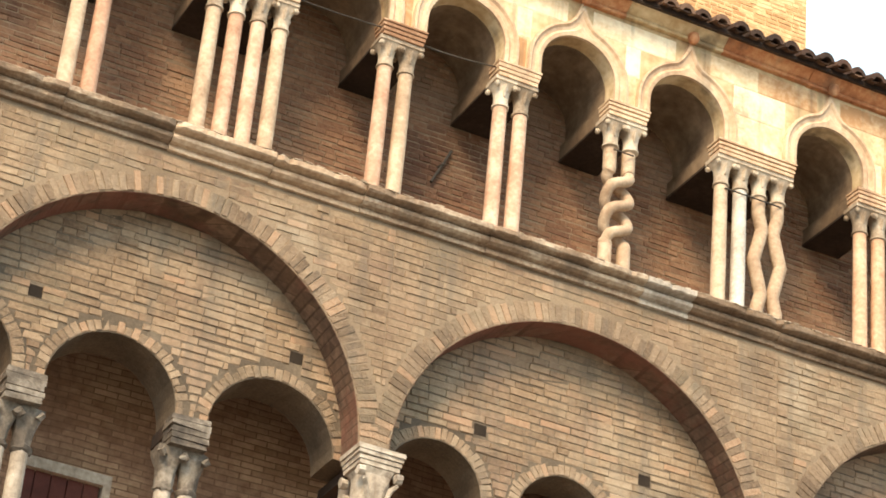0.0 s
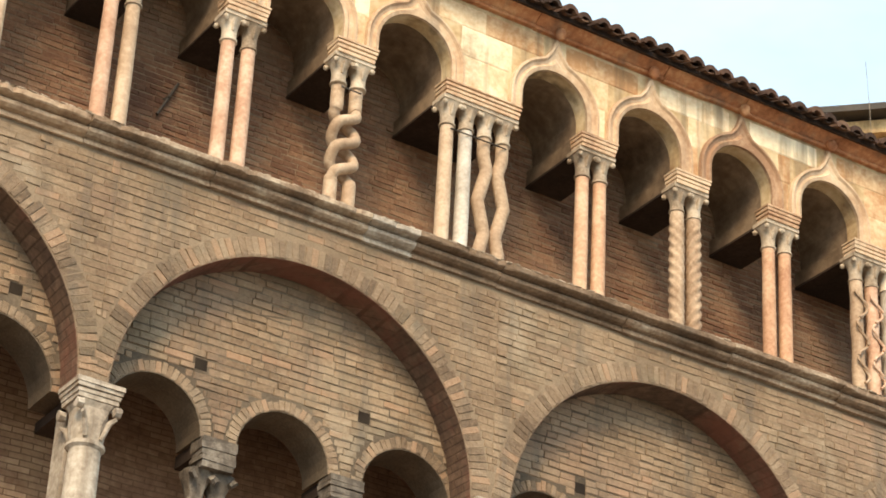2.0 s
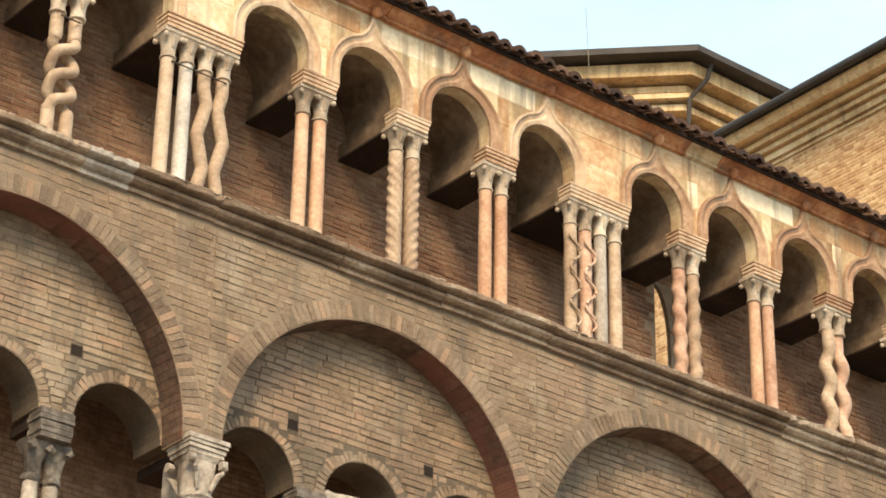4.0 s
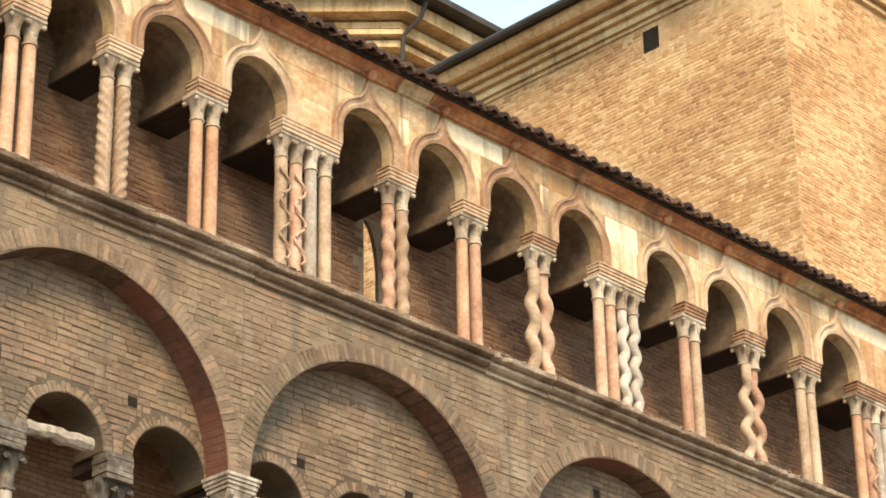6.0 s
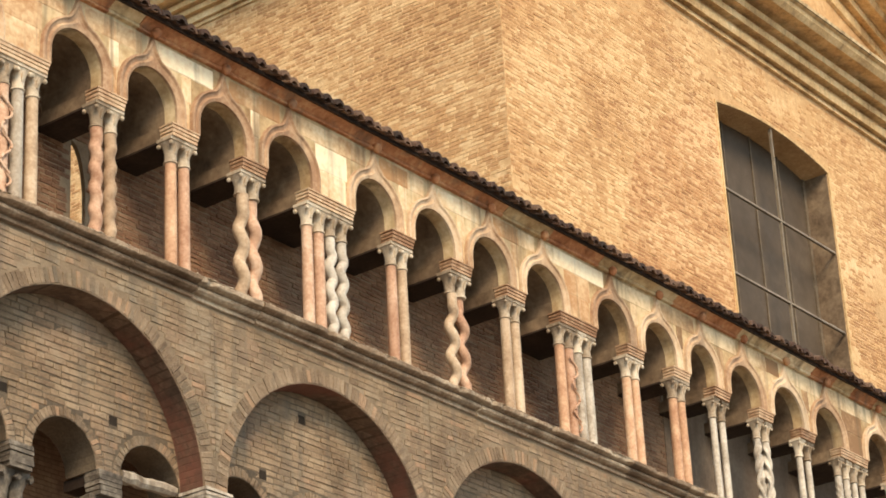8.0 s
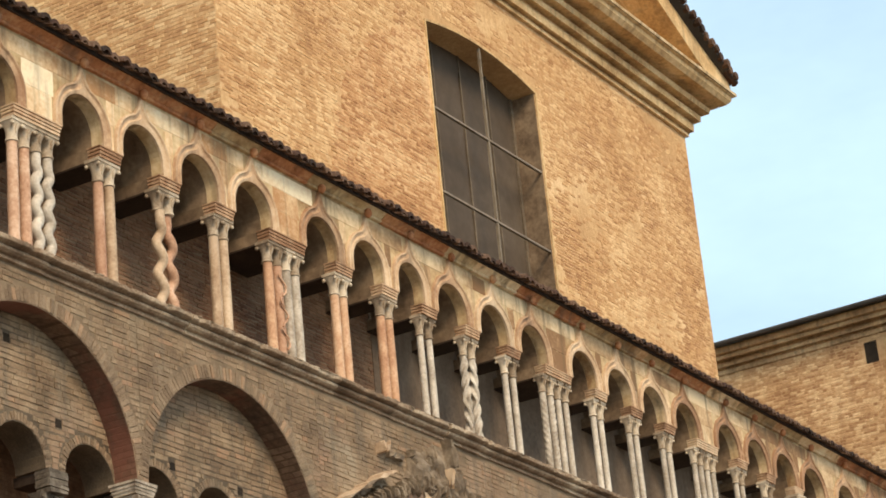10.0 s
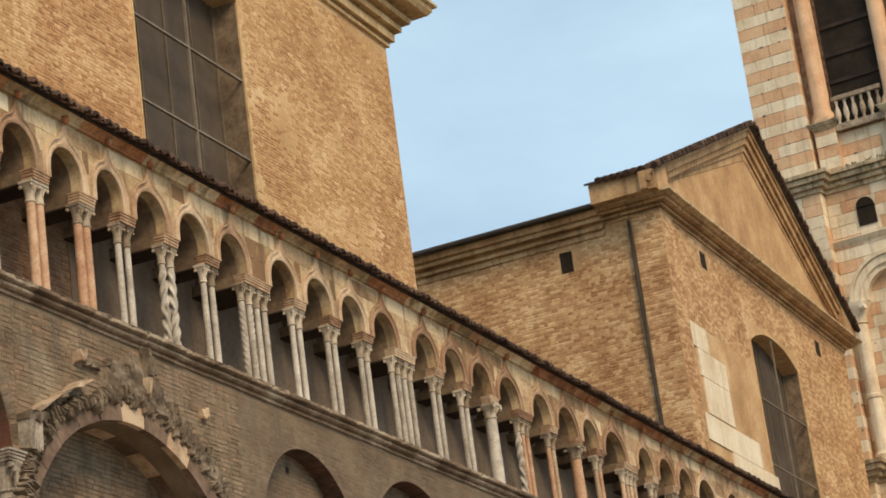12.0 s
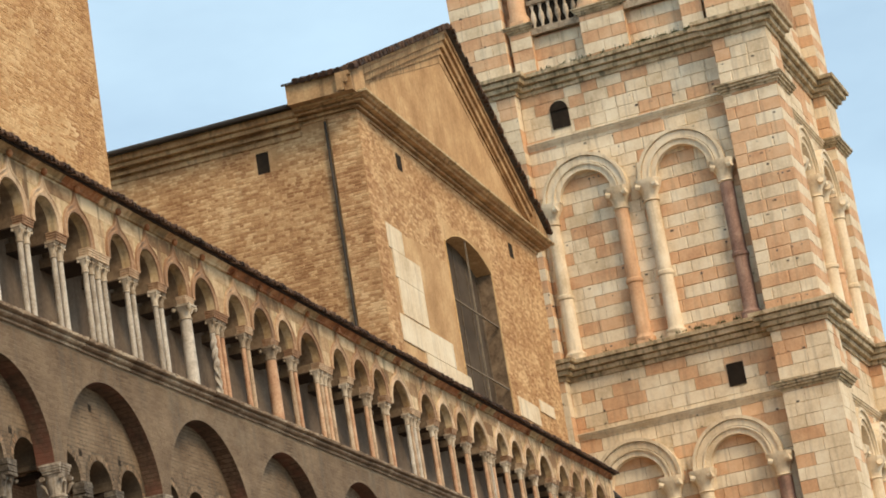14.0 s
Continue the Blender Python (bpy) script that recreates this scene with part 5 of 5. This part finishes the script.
TP = [(0.0, 0.0), (0.1, 0.0), (0.12, 0.16), (0.06, 0.2), (0.3, 0.21), (0.33, 0.38), (0.22, 0.43), (0.5, 0.44), (0.54, 0.62), (0.44, 0.66), (0.66, 0.68), (0.68, 0.84), (0.0, 0.9)]
for z in (25.2, 38.6, 12.6):
    for i, (x0, x1, y0, y1) in enumerate(((0.0, 2.45, 0.0, 2.45), (0.0, 2.45, SIDE - 2.45, SIDE), (SIDE - 2.45, SIDE, 0.0, 2.45))):
        g = Geo()
        g.sweep([(x0, y1, z, -1, 1), (x0, y0, z, -1, -1), (x1, y0, z, 1, -1), (x1, y1, z, 1, 1)], TP)
        g.obj("cornice", MOSS, bell, "mossy moulded cornice")
    g = Geo()
    g.sweep([(0.66, SIDE - 2.45, z, -1, 0), (0.66, 2.45, z, -1, 0)], TP)
    g.sweep([(2.45, 0.66, z, 0, -1), (SIDE - 2.45, 0.66, z, 0, -1)], TP)
    g.obj("cornice", MOSS, bell, "mossy moulded cornice")
for z in (22.55, 36.0):
    for (x0, x1, y0, y1) in ((0.0, 2.45, 0.0, 2.45), (SIDE - 2.45, SIDE, 0.0, 2.45)):
        g = Geo()
        q = [(o * 0.5, u * 0.5) for o, u in TP]
        g.sweep([(x0, y1, z, -1, 1), (x0, y0, z, -1, -1), (x1, y0, z, 1, -1), (x1, y1, z, 1, 1)], q)
        g.obj("string_course", MOSS, bell)
    g = Geo()
    g.sweep([(0.66, SIDE - 2.45, z, -1, 0), (0.66, 2.45, z, -1, 0)], [(o * 0.35, u * 0.35) for o, u in TP])
    g.sweep([(2.45, 0.66, z, 0, -1), (SIDE - 2.45, 0.66, z, 0, -1)], [(o * 0.35, u * 0.35) for o, u in TP])
    g.obj("string_course", WHITE, bell)


def blind_pair(base, cap, flank):
    """Two blind arches on half-round shafts, on the flank (True) or the front."""
    def put(name, g, mat, smooth=False):
        if not flank:
            g.v = [(y, x, z) for x, y, z in g.v]
        return g.obj(name, mat, bell, smooth=smooth)
    zc = cap + 0.9
    for c in (4.93, 9.42):
        for r0, r1, d in ((1.2, 1.45, 0.42), (1.45, 1.52, 0.52), (1.55, 1.82, 0.46), (1.84, 1.98, 0.56)):
            g = Geo()
            g.ring(c, zc, r0, r1, 0, math.pi, 0.0, d, 26)
            g.v = [(0.67 - y, x, z) for x, y, z in g.v]
            put("arch_ring", g, WHITE_OB)
        # spandrel wall in front of the recess
    for u in (3.15, 6.58, 8.0, 11.25):
        g = Geo()
        g.lathe(0.5, u, [(0.42, base, 1), (0.42, base + 0.25, 1), (0.46, base + 0.28, 0), (0.48, base + 0.38, 0), (0.36, base + 0.5, 0), (0.34, base + 0.6, 0), (0.32, base + (cap - base) * 0.45, 0), (0.38, base + (cap - base) * 0.46, 0), (0.38, base + (cap - base) * 0.48, 0), (0.32, base + (cap - base) * 0.49, 0), (0.31, cap - 0.1, 0)], 16)
        put("shaft", g, {3.15: PORPHYRY, 8.0: ROSE_OB}.get(u, WHITE), True)
        g = Geo()
        g.lathe(0.5, u, [(0.3, cap - 0.1, 0), (0.38, cap - 0.05, 0), (0.33, cap, 0), (0.36, cap + 0.3, 0.2), (0.52, cap + 0.62, 0.8), (0.56, cap + 0.72, 1), (0.58, cap + 0.88, 1)], 16)
        for sx in (-1, 1):
            for sy in (-1, 1):
                g.tube([(0.5 + sx * 0.4, u + sy * 0.3, cap + 0.55), (0.5 + sx * 0.46, u + sy * 0.5, cap + 0.6)], 0.15, 8)
        put("capital", g, WHITE_OB, True)


for fl in (True, False):
    blind_pair(25.95, 32.35, fl)
    blind_pair(13.4, 19.2, fl)
# small windows: black slabs for the dark inside, nothing is cut through
slab(0.6, 0.72, 9.62, 10.46, 36.75, 37.6, BLACK, "small_window", "small dark arched window")
g = Geo()
g.ring(10.04, 37.6, 0.0, 0.42, 0, math.pi, 0.0, 0.1, 14)
g.v = [(0.64 - y, x, z) for x, y, z in g.v]
g.obj("small_window", BLACK, bell)
slab(0.6, 0.72, 4.0, 4.75, 23.4, 24.4, BLACK, "small_window", "small dark square window")
# belfry: pedestals, balustrades, columns, and black slabs painted as the openings' shade
slab(0.5, 0.66, 8.15, 10.55, 41.3, 50.0, BLACK, "belfry_opening", "black slab painted as the shade in the bell chamber's opening")
slab(0.5, 0.66, 3.6, 5.85, 41.3, 50.0, BLACK, "belfry_opening", "black slab painted as the shade in the bell chamber's opening")
for u0, u1 in ((2.6, 3.6), (6.15, 8.25), (10.6, 11.6)):
    slab(0.24, 0.75, u0 + 0.04, u1 - 0.04, 39.5, 41.5, ROSE_OB, "pedestal")
    pw, pq = Geo(), Geo()
    courses(pw, pq, 0.24, u0, u1, 39.6, 41.5, "u")
    tagged(pw.obj("white_masonry", WHITE, bell), kind="stuff")
    tagged(pq.obj("rose_masonry", ROSE, bell), kind="stuff")
    g = Geo()
    g.sweep([(0.2, u1, 41.5, -1, 1), (0.2, u0, 41.5, -1, -1)], [(o * 0.4, u * 0.4) for o, u in TP])
    g.obj("pedestal_cap", MOSS, bell)
    for u in ([u0 + 0.5] if u1 - u0 < 1.5 else [u0 + 0.5, u1 - 0.5]):
        g = Geo()
        g.lathe(0.45, u, [(0.5, 41.85, 1), (0.5, 42.0, 1), (0.5, 42.02, 0), (0.52, 42.2, 0), (0.4, 42.4, 0), (0.38, 50.0, 0)], 16)
        g.obj("belfry_column", ROSE_OB, bell, smooth=True)
for u0, u1 in ((3.6, 6.15), (8.25, 10.6)):
    slab(0.3, 0.6, u0, u1, 41.3, 41.6, CAPSTONE, "rail")
    slab(0.3, 0.6, u0, u1, 42.75, 42.95, CAPSTONE, "rail")
    n = 6
    for i in range(n):
        u = u0 + (u1 - u0) * (i + 0.5) / n
        g = Geo()
        g.lathe(0.45, u, [(0.1, 41.6, 0), (0.06, 41.75, 0), (0.14, 42.05, 0), (0.12, 42.25, 0), (0.06, 42.5, 0), (0.1, 42.75, 0)], 10)
        g.obj("baluster", CAPSTONE, bell, smooth=True)
# lost corners and nail holes along the joints
chip = Geo()
for k in range(260):
    z = round(rng.uniform(22.0, 48.0) / BAND) * BAND
    u = rng.choice((rng.uniform(0.1, 2.3), rng.uniform(2.6, 11.2), rng.uniform(2.6, 11.2), rng.uniform(11.5, 13.7)))
    x = -0.012 if u < 2.4 or u > 11.4 else 0.636
    if 2.4 < u < 11.4 and z > 41.0:
        continue
    w, h = rng.uniform(0.04, 0.16), rng.uniform(0.03, 0.09)
    chip.brick(Vector((x, u + w, z - h / 2)), Vector((0, -1, 0)), Vector((0, 0, 1)), Vector((-1, 0, 0)), w, h, 0.004, 0.01)
tagged(chip.obj("chipped_joint", SOOT, bell), kind="stuff")
# weeds and moss tufts rooted on the cornice
weeds = Geo()
for k in range(70):
    u = rng.choice((rng.uniform(2.6, 11.0), rng.uniform(3.0, 6.0)))
    z = 39.45 if rng.random() < 0.75 else 26.1
    x = 0.02 + rng.uniform(-0.03, 0.1)
    for j in range(9):
        a, l = rng.uniform(-0.9, 0.9), rng.uniform(0.08, 0.24)
        d = Vector((-rng.uniform(0.0, 0.8), math.sin(a), math.cos(a) * rng.uniform(-0.4, 1.0))).normalized() * l
        p = Vector((x, u + rng.uniform(-0.12, 0.12), z))
        w = Vector((0.0, 0.022, 0.008))
        weeds.add([p - w, p + w, p + d * 0.6 + w * 0.8, p + d], [(0, 1, 2, 3)])
tagged(weeds.obj("weed_tuft", MOSSGREEN, bell, "tufts of dry green weeds"), kind="stuff")
# beams behind the belfry's balustrade
for u0, u1 in ((3.6, 5.85), (8.15, 10.55)):
    for z in (43.6, 44.9, 46.3):
        slab(0.42, 0.499, u0, u1, z, z + 0.18, DARKWOOD_AND_SHADE, "bell_beam", "dark timber beam")


# ---------- the gallery of the lower storey: piers, capitals, colonnettes ----------
def lower_capital(g, x, y, z, half, h, r):
    """Moulded abacus over a bell with corner scrolls."""
    for j in range(4):
        gr = 0.012 * j - 0.02
        g.box(x - half - gr, x + half + gr, y - half * 0.9 - gr, y + half * 0.9 + gr, z - 0.17 + 0.042 * j, z - 0.17 + 0.042 * j + 0.038)
    zt = z - 0.18
    g.lathe(x, y, [(r, zt - h, 0), (r * 1.16, zt - h + 0.02, 0), (r * 1.16, zt - h + 0.05, 0), (r * 1.02, zt - h + 0.06, 0), (r * 1.1, zt - h * 0.5, 0.2), (half * 0.72, zt - 0.05, 0.7), (half * 0.82, zt, 1)], 18)
    for sx in (-1, 1):
        for sy in (-1, 1):
            g.tube([(x + sx * half * 0.7, y + sy * half * 0.86, zt - 0.06), (x + sx * half * 0.98, y + sy * half * 0.86, zt - 0.06)], 0.045, 9)
            g.tube([(x + sx * r * 0.5, y + sy * r, zt - h * 0.8), (x + sx * r * 0.8, y + sy * r * 1.3, zt - h * 0.45), (x + sx * r * 1.1, y + sy * r * 1.6, zt - h * 0.36)], [0.02, 0.028, 0.018], 7)


for i, (c, x0, x1) in enumerate(BAYS):
    if x0 > 60:
        continue
    if c != PORCH:
        s, m0, rr = small(c)
        for k in (-0.5, 0.5):
            x = m0 + k * s
            t = thing("colonnette_pair", "pair of sooted marble colonnettes with a weathered capital", "columns", "colonnettes of the lower gallery")
            for dx in (-0.1, 0.1):
                g = Geo()
                g.lathe(x + dx, 0.5, [(0.1, 8.9, 1), (0.1, 8.95, 1), (0.085, 9.0, 0), (0.075, 9.05, 0), (0.07, 9.96, 0)], 14)
                g.obj("shaft", RAINED, t, smooth=True)
                g = Geo()
                g.lathe(x + dx, 0.5, [(0.07, 9.94, 0), (0.09, 9.96, 0), (0.09, 9.99, 0), (0.075, 10.01, 0), (0.085, 10.14, 0.2), (0.12, 10.27, 0.8), (0.125, 10.32, 1)], 14)
                for sx in (-1, 1):
                    g.tube([(x + dx + sx * 0.07, 0.37, 10.22), (x + dx + sx * 0.11, 0.36, 10.26)], 0.03, 8)
                g.rough(0.011).obj("capital", SOOT, t, smooth=True)
            g = Geo()
            for j in range(5):
                w = 0.155 + 0.006 * (j % 2) + 0.004 * j
                g.box(x - w, x + w, 0.30 - 0.006 * (j % 2), 0.52, 10.315 + 0.056 * j, 10.315 + 0.056 * j + 0.05)
            g.rough(0.008).obj("abacus", SOOT, t, "grooved grey abacus")
            # impost slab; the shade on its underside is put into the colour
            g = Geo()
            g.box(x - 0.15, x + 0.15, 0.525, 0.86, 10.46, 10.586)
            g.obj("impost_slab", DARKWOOD_AND_SHADE, t, "stone slab, coloured for the shade on its underside")
    # pier at the end of the bay
    if c == PORCH or i + 1 >= len(BAYS) or BAYS[i + 1][0] == PORCH and False:
        continue
    xp = x1 if BAYS[i + 1][0] != PORCH else 26.86
    p = thing("pier_column", "pale weathered marble column with a moulded capital against a pier", "column", "columns between the great arches")
    g = Geo()
    g.box(xp - 0.05, xp + 0.2, 0.3, 0.55, 8.9, 10.46)
    g.obj("pier", RAINED, p)
    # slab over the pier, darkened all over to show a shaded underside
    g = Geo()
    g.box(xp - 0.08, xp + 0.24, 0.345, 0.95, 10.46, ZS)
    g.obj("impost_slab", DARKWOOD_AND_SHADE, p, "stone slab, coloured for the shade on its underside")
    # scaled towards the camera and nudged to fit its view
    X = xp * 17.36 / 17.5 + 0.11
    g = Geo()
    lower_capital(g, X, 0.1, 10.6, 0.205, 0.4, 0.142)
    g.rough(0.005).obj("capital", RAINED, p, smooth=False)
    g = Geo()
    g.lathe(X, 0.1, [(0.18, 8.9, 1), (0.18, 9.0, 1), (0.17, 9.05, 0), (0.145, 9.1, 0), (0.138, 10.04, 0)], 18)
    g.obj("shaft", RAINED, p, smooth=True)

# broken stone beams lying across the gallery openings
for x0, x1, z, tilt in ((12.78, 13.62, 10.62, 0.02), (18.06, 18.9, 10.64, 0.02), (25.0, 26.3, 10.64, -0.02)):
    t = thing("stone_fragment", "broken pale stone beam laid across the gallery opening", "fragment", "broken stone beams")
    g = Geo()
    n = 9
    pts = [(x0 + (x1 - x0) * k / n, 0.42, z + tilt * k / n + rng.uniform(-0.012, 0.012)) for k in range(n + 1)]
    g.tube(pts, [0.078 * rng.uniform(0.8, 1.1) if k not in (6, 7) else 0.075 for k in range(n + 1)], 9)
    g.rough(0.008).obj("beam", RAINED, t)
# boarded window in the gallery
t = thing("shutter", "dark red boarded window with a pale stone frame", "window", kind="structure")
g = Geo()
for k in range(5):
    g.box(4.62 + 0.145 * k, 4.755 + 0.145 * k, 1.5, 1.54, 9.0, 10.30 - 0.0 * k)
g.obj("boards", REDWOOD, t)
g = Geo()
g.box(4.55, 5.42, 1.44, 1.549, 10.30, 10.40)
g.box(5.35, 5.42, 1.44, 1.549, 8.95, 10.30)
g.obj("frame", RAINED, t)

# ---------- the ruined porch: cut-stone arch under broken masonry ----------
porch = thing("porch_arch", "cut-stone arch of a ruined porch under broken masonry", "arch")
PX0, PZ0, PR = 29.7, 8.54, 2.98
A0, A1, N = 14.0, 164.0, 13
for k in range(N):
    a0, a1 = radians(A0 + (A1 - A0) * k / N), radians(A0 + (A1 - A0) * (k + 1) / N - 0.25)
    g = Geo()
    g.ring(PX0, PZ0, PR + rng.uniform(-0.006, 0.006), PR + 0.31, a0, a1, -0.1 - rng.uniform(0, 0.012), 0.6, 6)
    g.obj("arch_stone", ABACUS if k in (4, 6) else DARKCUT, porch)


def broken_edge(deg):
    """Outer radius of the torn masonry over the arch."""
    a = radians(deg)
    return 3.72 - 0.3 * (deg > 97) + 0.42 * math.exp(-((deg - 80) / 14) ** 2) + 0.12 * math.sin(9 * a) + 0.08 * math.sin(23 * a)


band = Geo()
NA, NR = 150, 12
vs = []
for i in range(NA + 1):
    deg = 12 + 150 * i / NA
    a = radians(deg)
    edge = min(broken_edge(deg) + 0.05 * noise.noise(Vector((deg * 0.4, 0, 0))), (ZC - 0.02 - PZ0) / max(0.2, math.sin(a)))
    for k in range(NR + 1):
        f = k / NR
        rr = PR + 0.3 + (edge - PR - 0.3) * f
        p = Vector((PX0 + rr * math.cos(a), 0, PZ0 + rr * math.sin(a)))
        lump = 0.5 + 0.6 * noise.noise(p * 3.1) + 0.45 * noise.noise(p * 8.3)
        out = max(0.01, (0.07 + 0.16 * lump) * (1 - f ** 3)) if 0 < k < NR else (0.05 if k == 0 else -0.02)
        vs.append((p.x + 0.02 * noise.noise(p * 9), 0.01 - out, p.z + 0.02 * noise.noise(p * 9 + Vector((5, 0, 0)))))
band.add(vs, [(i * (NR + 1) + k, (i + 1) * (NR + 1) + k, (i + 1) * (NR + 1) + k + 1, i * (NR + 1) + k + 1) for i in range(NA) for k in range(NR)])
band.obj("torn_core", RUBBLE, porch, "torn mortar core")
rub = Geo()
for k in range(620):
    f = rng.random()
    a = radians(12 + 150 * f)
    outer = broken_edge(math.degrees(a))
    rr = PR + 0.30 + (outer - PR - 0.4) * rng.random() ** 1.5
    cx, cz = PX0 + rr * math.cos(a), PZ0 + rr * math.sin(a)
    if cz > ZC - 0.05:
        continue
    out, tan = Vector((math.cos(a), 0, math.sin(a))), Vector((math.sin(a), 0, -math.cos(a)))
    w, h, d = rng.uniform(0.03, 0.06), rng.uniform(0.1, 0.26), rng.uniform(0.12, 0.24) * (1.15 - 0.6 * (rr - PR) / 1.2)
    twist = rng.uniform(-0.13, 0.13)
    out, tan = out * math.cos(twist) + tan * math.sin(twist), tan * math.cos(twist) - out * math.sin(twist)
    c0 = Vector((cx, 0.02, cz))
    vs = []
    for yy, sc in ((0.0, 1.0), (-d * 0.7, 0.95), (-d, 0.6)):
        for su, sw in ((-1, -1), (1, -1), (1, 1), (-1, 1)):
            q = c0 + tan * (su * w / 2 * sc * rng.uniform(0.75, 1.2)) + out * (sw * h / 2 * sc * rng.uniform(0.75, 1.2))
            q.y += yy + rng.uniform(-0.02, 0.02)
            vs.append(q)
    fs = [(4 * r + j, 4 * r + (j + 1) % 4, 4 * r + 4 + (j + 1) % 4, 4 * r + 4 + j) for r in range(2) for j in range(4)] + [(8, 9, 10, 11)]
    rub.add(vs, fs)
tagged(rub.obj("broken_masonry", RUBBLE, porch, "jagged broken brick and mortar"), kind="stuff")
for x, z, w, h, d, m, tl in ((27.05, 10.85, 0.25, 0.46, 0.2, RAINED, 0.0), (27.1, 11.08, 0.4, 0.12, 0.24, RUBBLE, 0.0), (27.45, 11.36, 0.85, 0.055, 0.22, PALE, 0.5), (28.15, 11.73, 0.75, 0.06, 0.22, PALE, 0.5),
                         (28.5, 12.27, 0.16, 0.13, 0.15, PALE, 0.2), (28.85, 12.22, 0.42, 0.09, 0.08, RUBBLE, 0.0), (31.95, 12.13, 0.15, 0.13, 0.1, ABACUS, 0.1), (30.28, 12.5, 0.16, 0.3, 0.2, RUBBLE, 0.08), (30.3, 12.68, 0.12, 0.18, 0.16, RUBBLE, -0.1), (30.15, 12.15, 0.08, 0.26, 0.2, ABACUS, 0.15)):
    g = Geo()
    n = 5
    vs = []
    for k in range(n + 1):
        u = -w / 2 + w * k / n
        for yy, zz in ((0.04, -h / 2), (-d, -h / 2), (-d * 1.05, h / 2), (0.04, h / 2)):
            vs.append((x + u + rng.uniform(-0.012, 0.012), yy + rng.uniform(-0.03, 0.02) * (yy < 0), z + zz * rng.uniform(0.75, 1.1) + tl * u))
    g.add([(a + rng.uniform(-0.02, 0.02), b, c + rng.uniform(-0.02, 0.02)) for a, b, c in vs], [(4 * k + j, 4 * k + (j + 1) % 4, 4 * k + 4 + (j + 1) % 4, 4 * k + 4 + j) for k in range(n) for j in range(4)] + [(0, 3, 2, 1), (4 * n, 4 * n + 1, 4 * n + 2, 4 * n + 3)])
    g.rough(0.02).obj("broken_stone", m, porch)

# ---------- small things ----------
wire = thing("cable", "thin dark cable strung between the column capitals", "cable")
g = Geo()
pts = []
for (xa, za), (xb, zb) in (((5.0, 14.9), (6.86, 14.83)), ((6.86, 14.83), (8.1, 14.85))):
    pts += [(xa + (xb - xa) * k / 8, 0.02, za + (zb - za) * k / 8 - 0.05 * math.sin(math.pi * k / 8)) for k in range(9)]
g.tube(pts, 0.007, 6)
g.obj("cable_run", GUTTER, wire)
rod = thing("wall_tie", "short rusty iron tie bar on the loggia's back wall", "tie bar")
g = Geo()
g.tube([(7.87, 0.92, 13.98), (8.05, 0.92, 14.39)], 0.016, 6)
g.tube([(7.93, 0.97, 14.18), (7.97, 0.89, 14.2)], 0.014, 6)
g.obj("bar", GUTTER, rod)
ant = thing("antenna", "thin metal lightning rod above the drum", "antenna")
g = Geo()
g.tube([(39.7, 26.0, 37.0), (39.65, 26.0, 39.0), (39.57, 26.0, 40.6)], 0.009, 6)
g.obj("mast", IRON, ant)
# gutter spout at the end of the loggia
sp = thing("gutter_spout", "dark metal gutter spout at the loggia's end", "gutter")
g = Geo()
g.tube([(X1 - 0.15, 0.3, 15.75), (X1 + 0.5, 0.1, 15.5), (X1 + 1.6, -0.2, 15.0)], 0.11, 8)
g.obj("spout", GUTTER, sp)


# ---------- single pieces: bricks, voussoirs and tiles nearest the square ----------
for s, e, z, h, y, pr in picked:
    b = new("brick", rng.choice(unit_bricks))
    b.parent = wall
    b.location, b.scale = (s, y, z), (e - s, pr, h)
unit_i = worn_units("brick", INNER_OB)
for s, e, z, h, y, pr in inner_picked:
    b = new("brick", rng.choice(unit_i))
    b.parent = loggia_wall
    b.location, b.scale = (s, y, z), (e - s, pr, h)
unit_v = worn_units("voussoir", VOUSSOIR_OB)
for p, u, w, wid, hg, pr in ring_single:
    b = new("voussoir", rng.choice(unit_v))
    b.parent = wall
    n = Vector((0, 1, 0))
    b.matrix_local = Matrix.Translation(p) @ Matrix(((u.x, 0, w.x), (u.y, 1, w.y), (u.z, 0, w.z))).to_4x4() @ Matrix.Diagonal((wid, pr, hg, 1))
late = Geo()
for k, (x, y, z) in enumerate(TILE_SPOTS):
    if k < 300:
        b = new("roof_tile", tile_mesh)
        b.parent = roof
        b.location = (x, y, z)
        b.rotation_euler = (0, 0, rng.uniform(-0.04, 0.04))
    else:
        pantile(late, x, y, z)
tagged(late.obj("eaves_tiles", TILES, roof), kind="stuff")
unit_w, unit_r = UNIT.mesh("marble_block", WHITE_OB), UNIT.mesh("marble_block", ROSE_OB)
for x, y, z, w, h, pr, white in BLOCKS:
    b = new("marble_block", unit_w if white else unit_r)
    b.parent = bell
    b.matrix_local = Matrix.Translation((x, y, z)) @ pose(0, 0, 0, 0, 0, -90) @ Matrix.Diagonal((w, pr, h, 1))
unit_f = UNIT.mesh("facing_block", ASHLAR)
for x, z, w, h, pr in FACING_NEAR:
    b = new("facing_block", unit_f)
    b.parent = arcade
    b.location, b.scale = (x, 0.0, z), (w, pr, h)
for block, stone in ((b1, GOLDBRICK_OB), (b2, BROWNBRICK_OB)):
    units = worn_units("brick", stone)
    for p, w, h, pr in TALL_BRICKS[block.name]:
        b = new("brick", rng.choice(units))
        b.parent = block
        b.matrix_local = Matrix.Translation(p) @ pose(0, 0, 0, 0, 0, -90) @ Matrix.Diagonal((w, pr, h, 1))
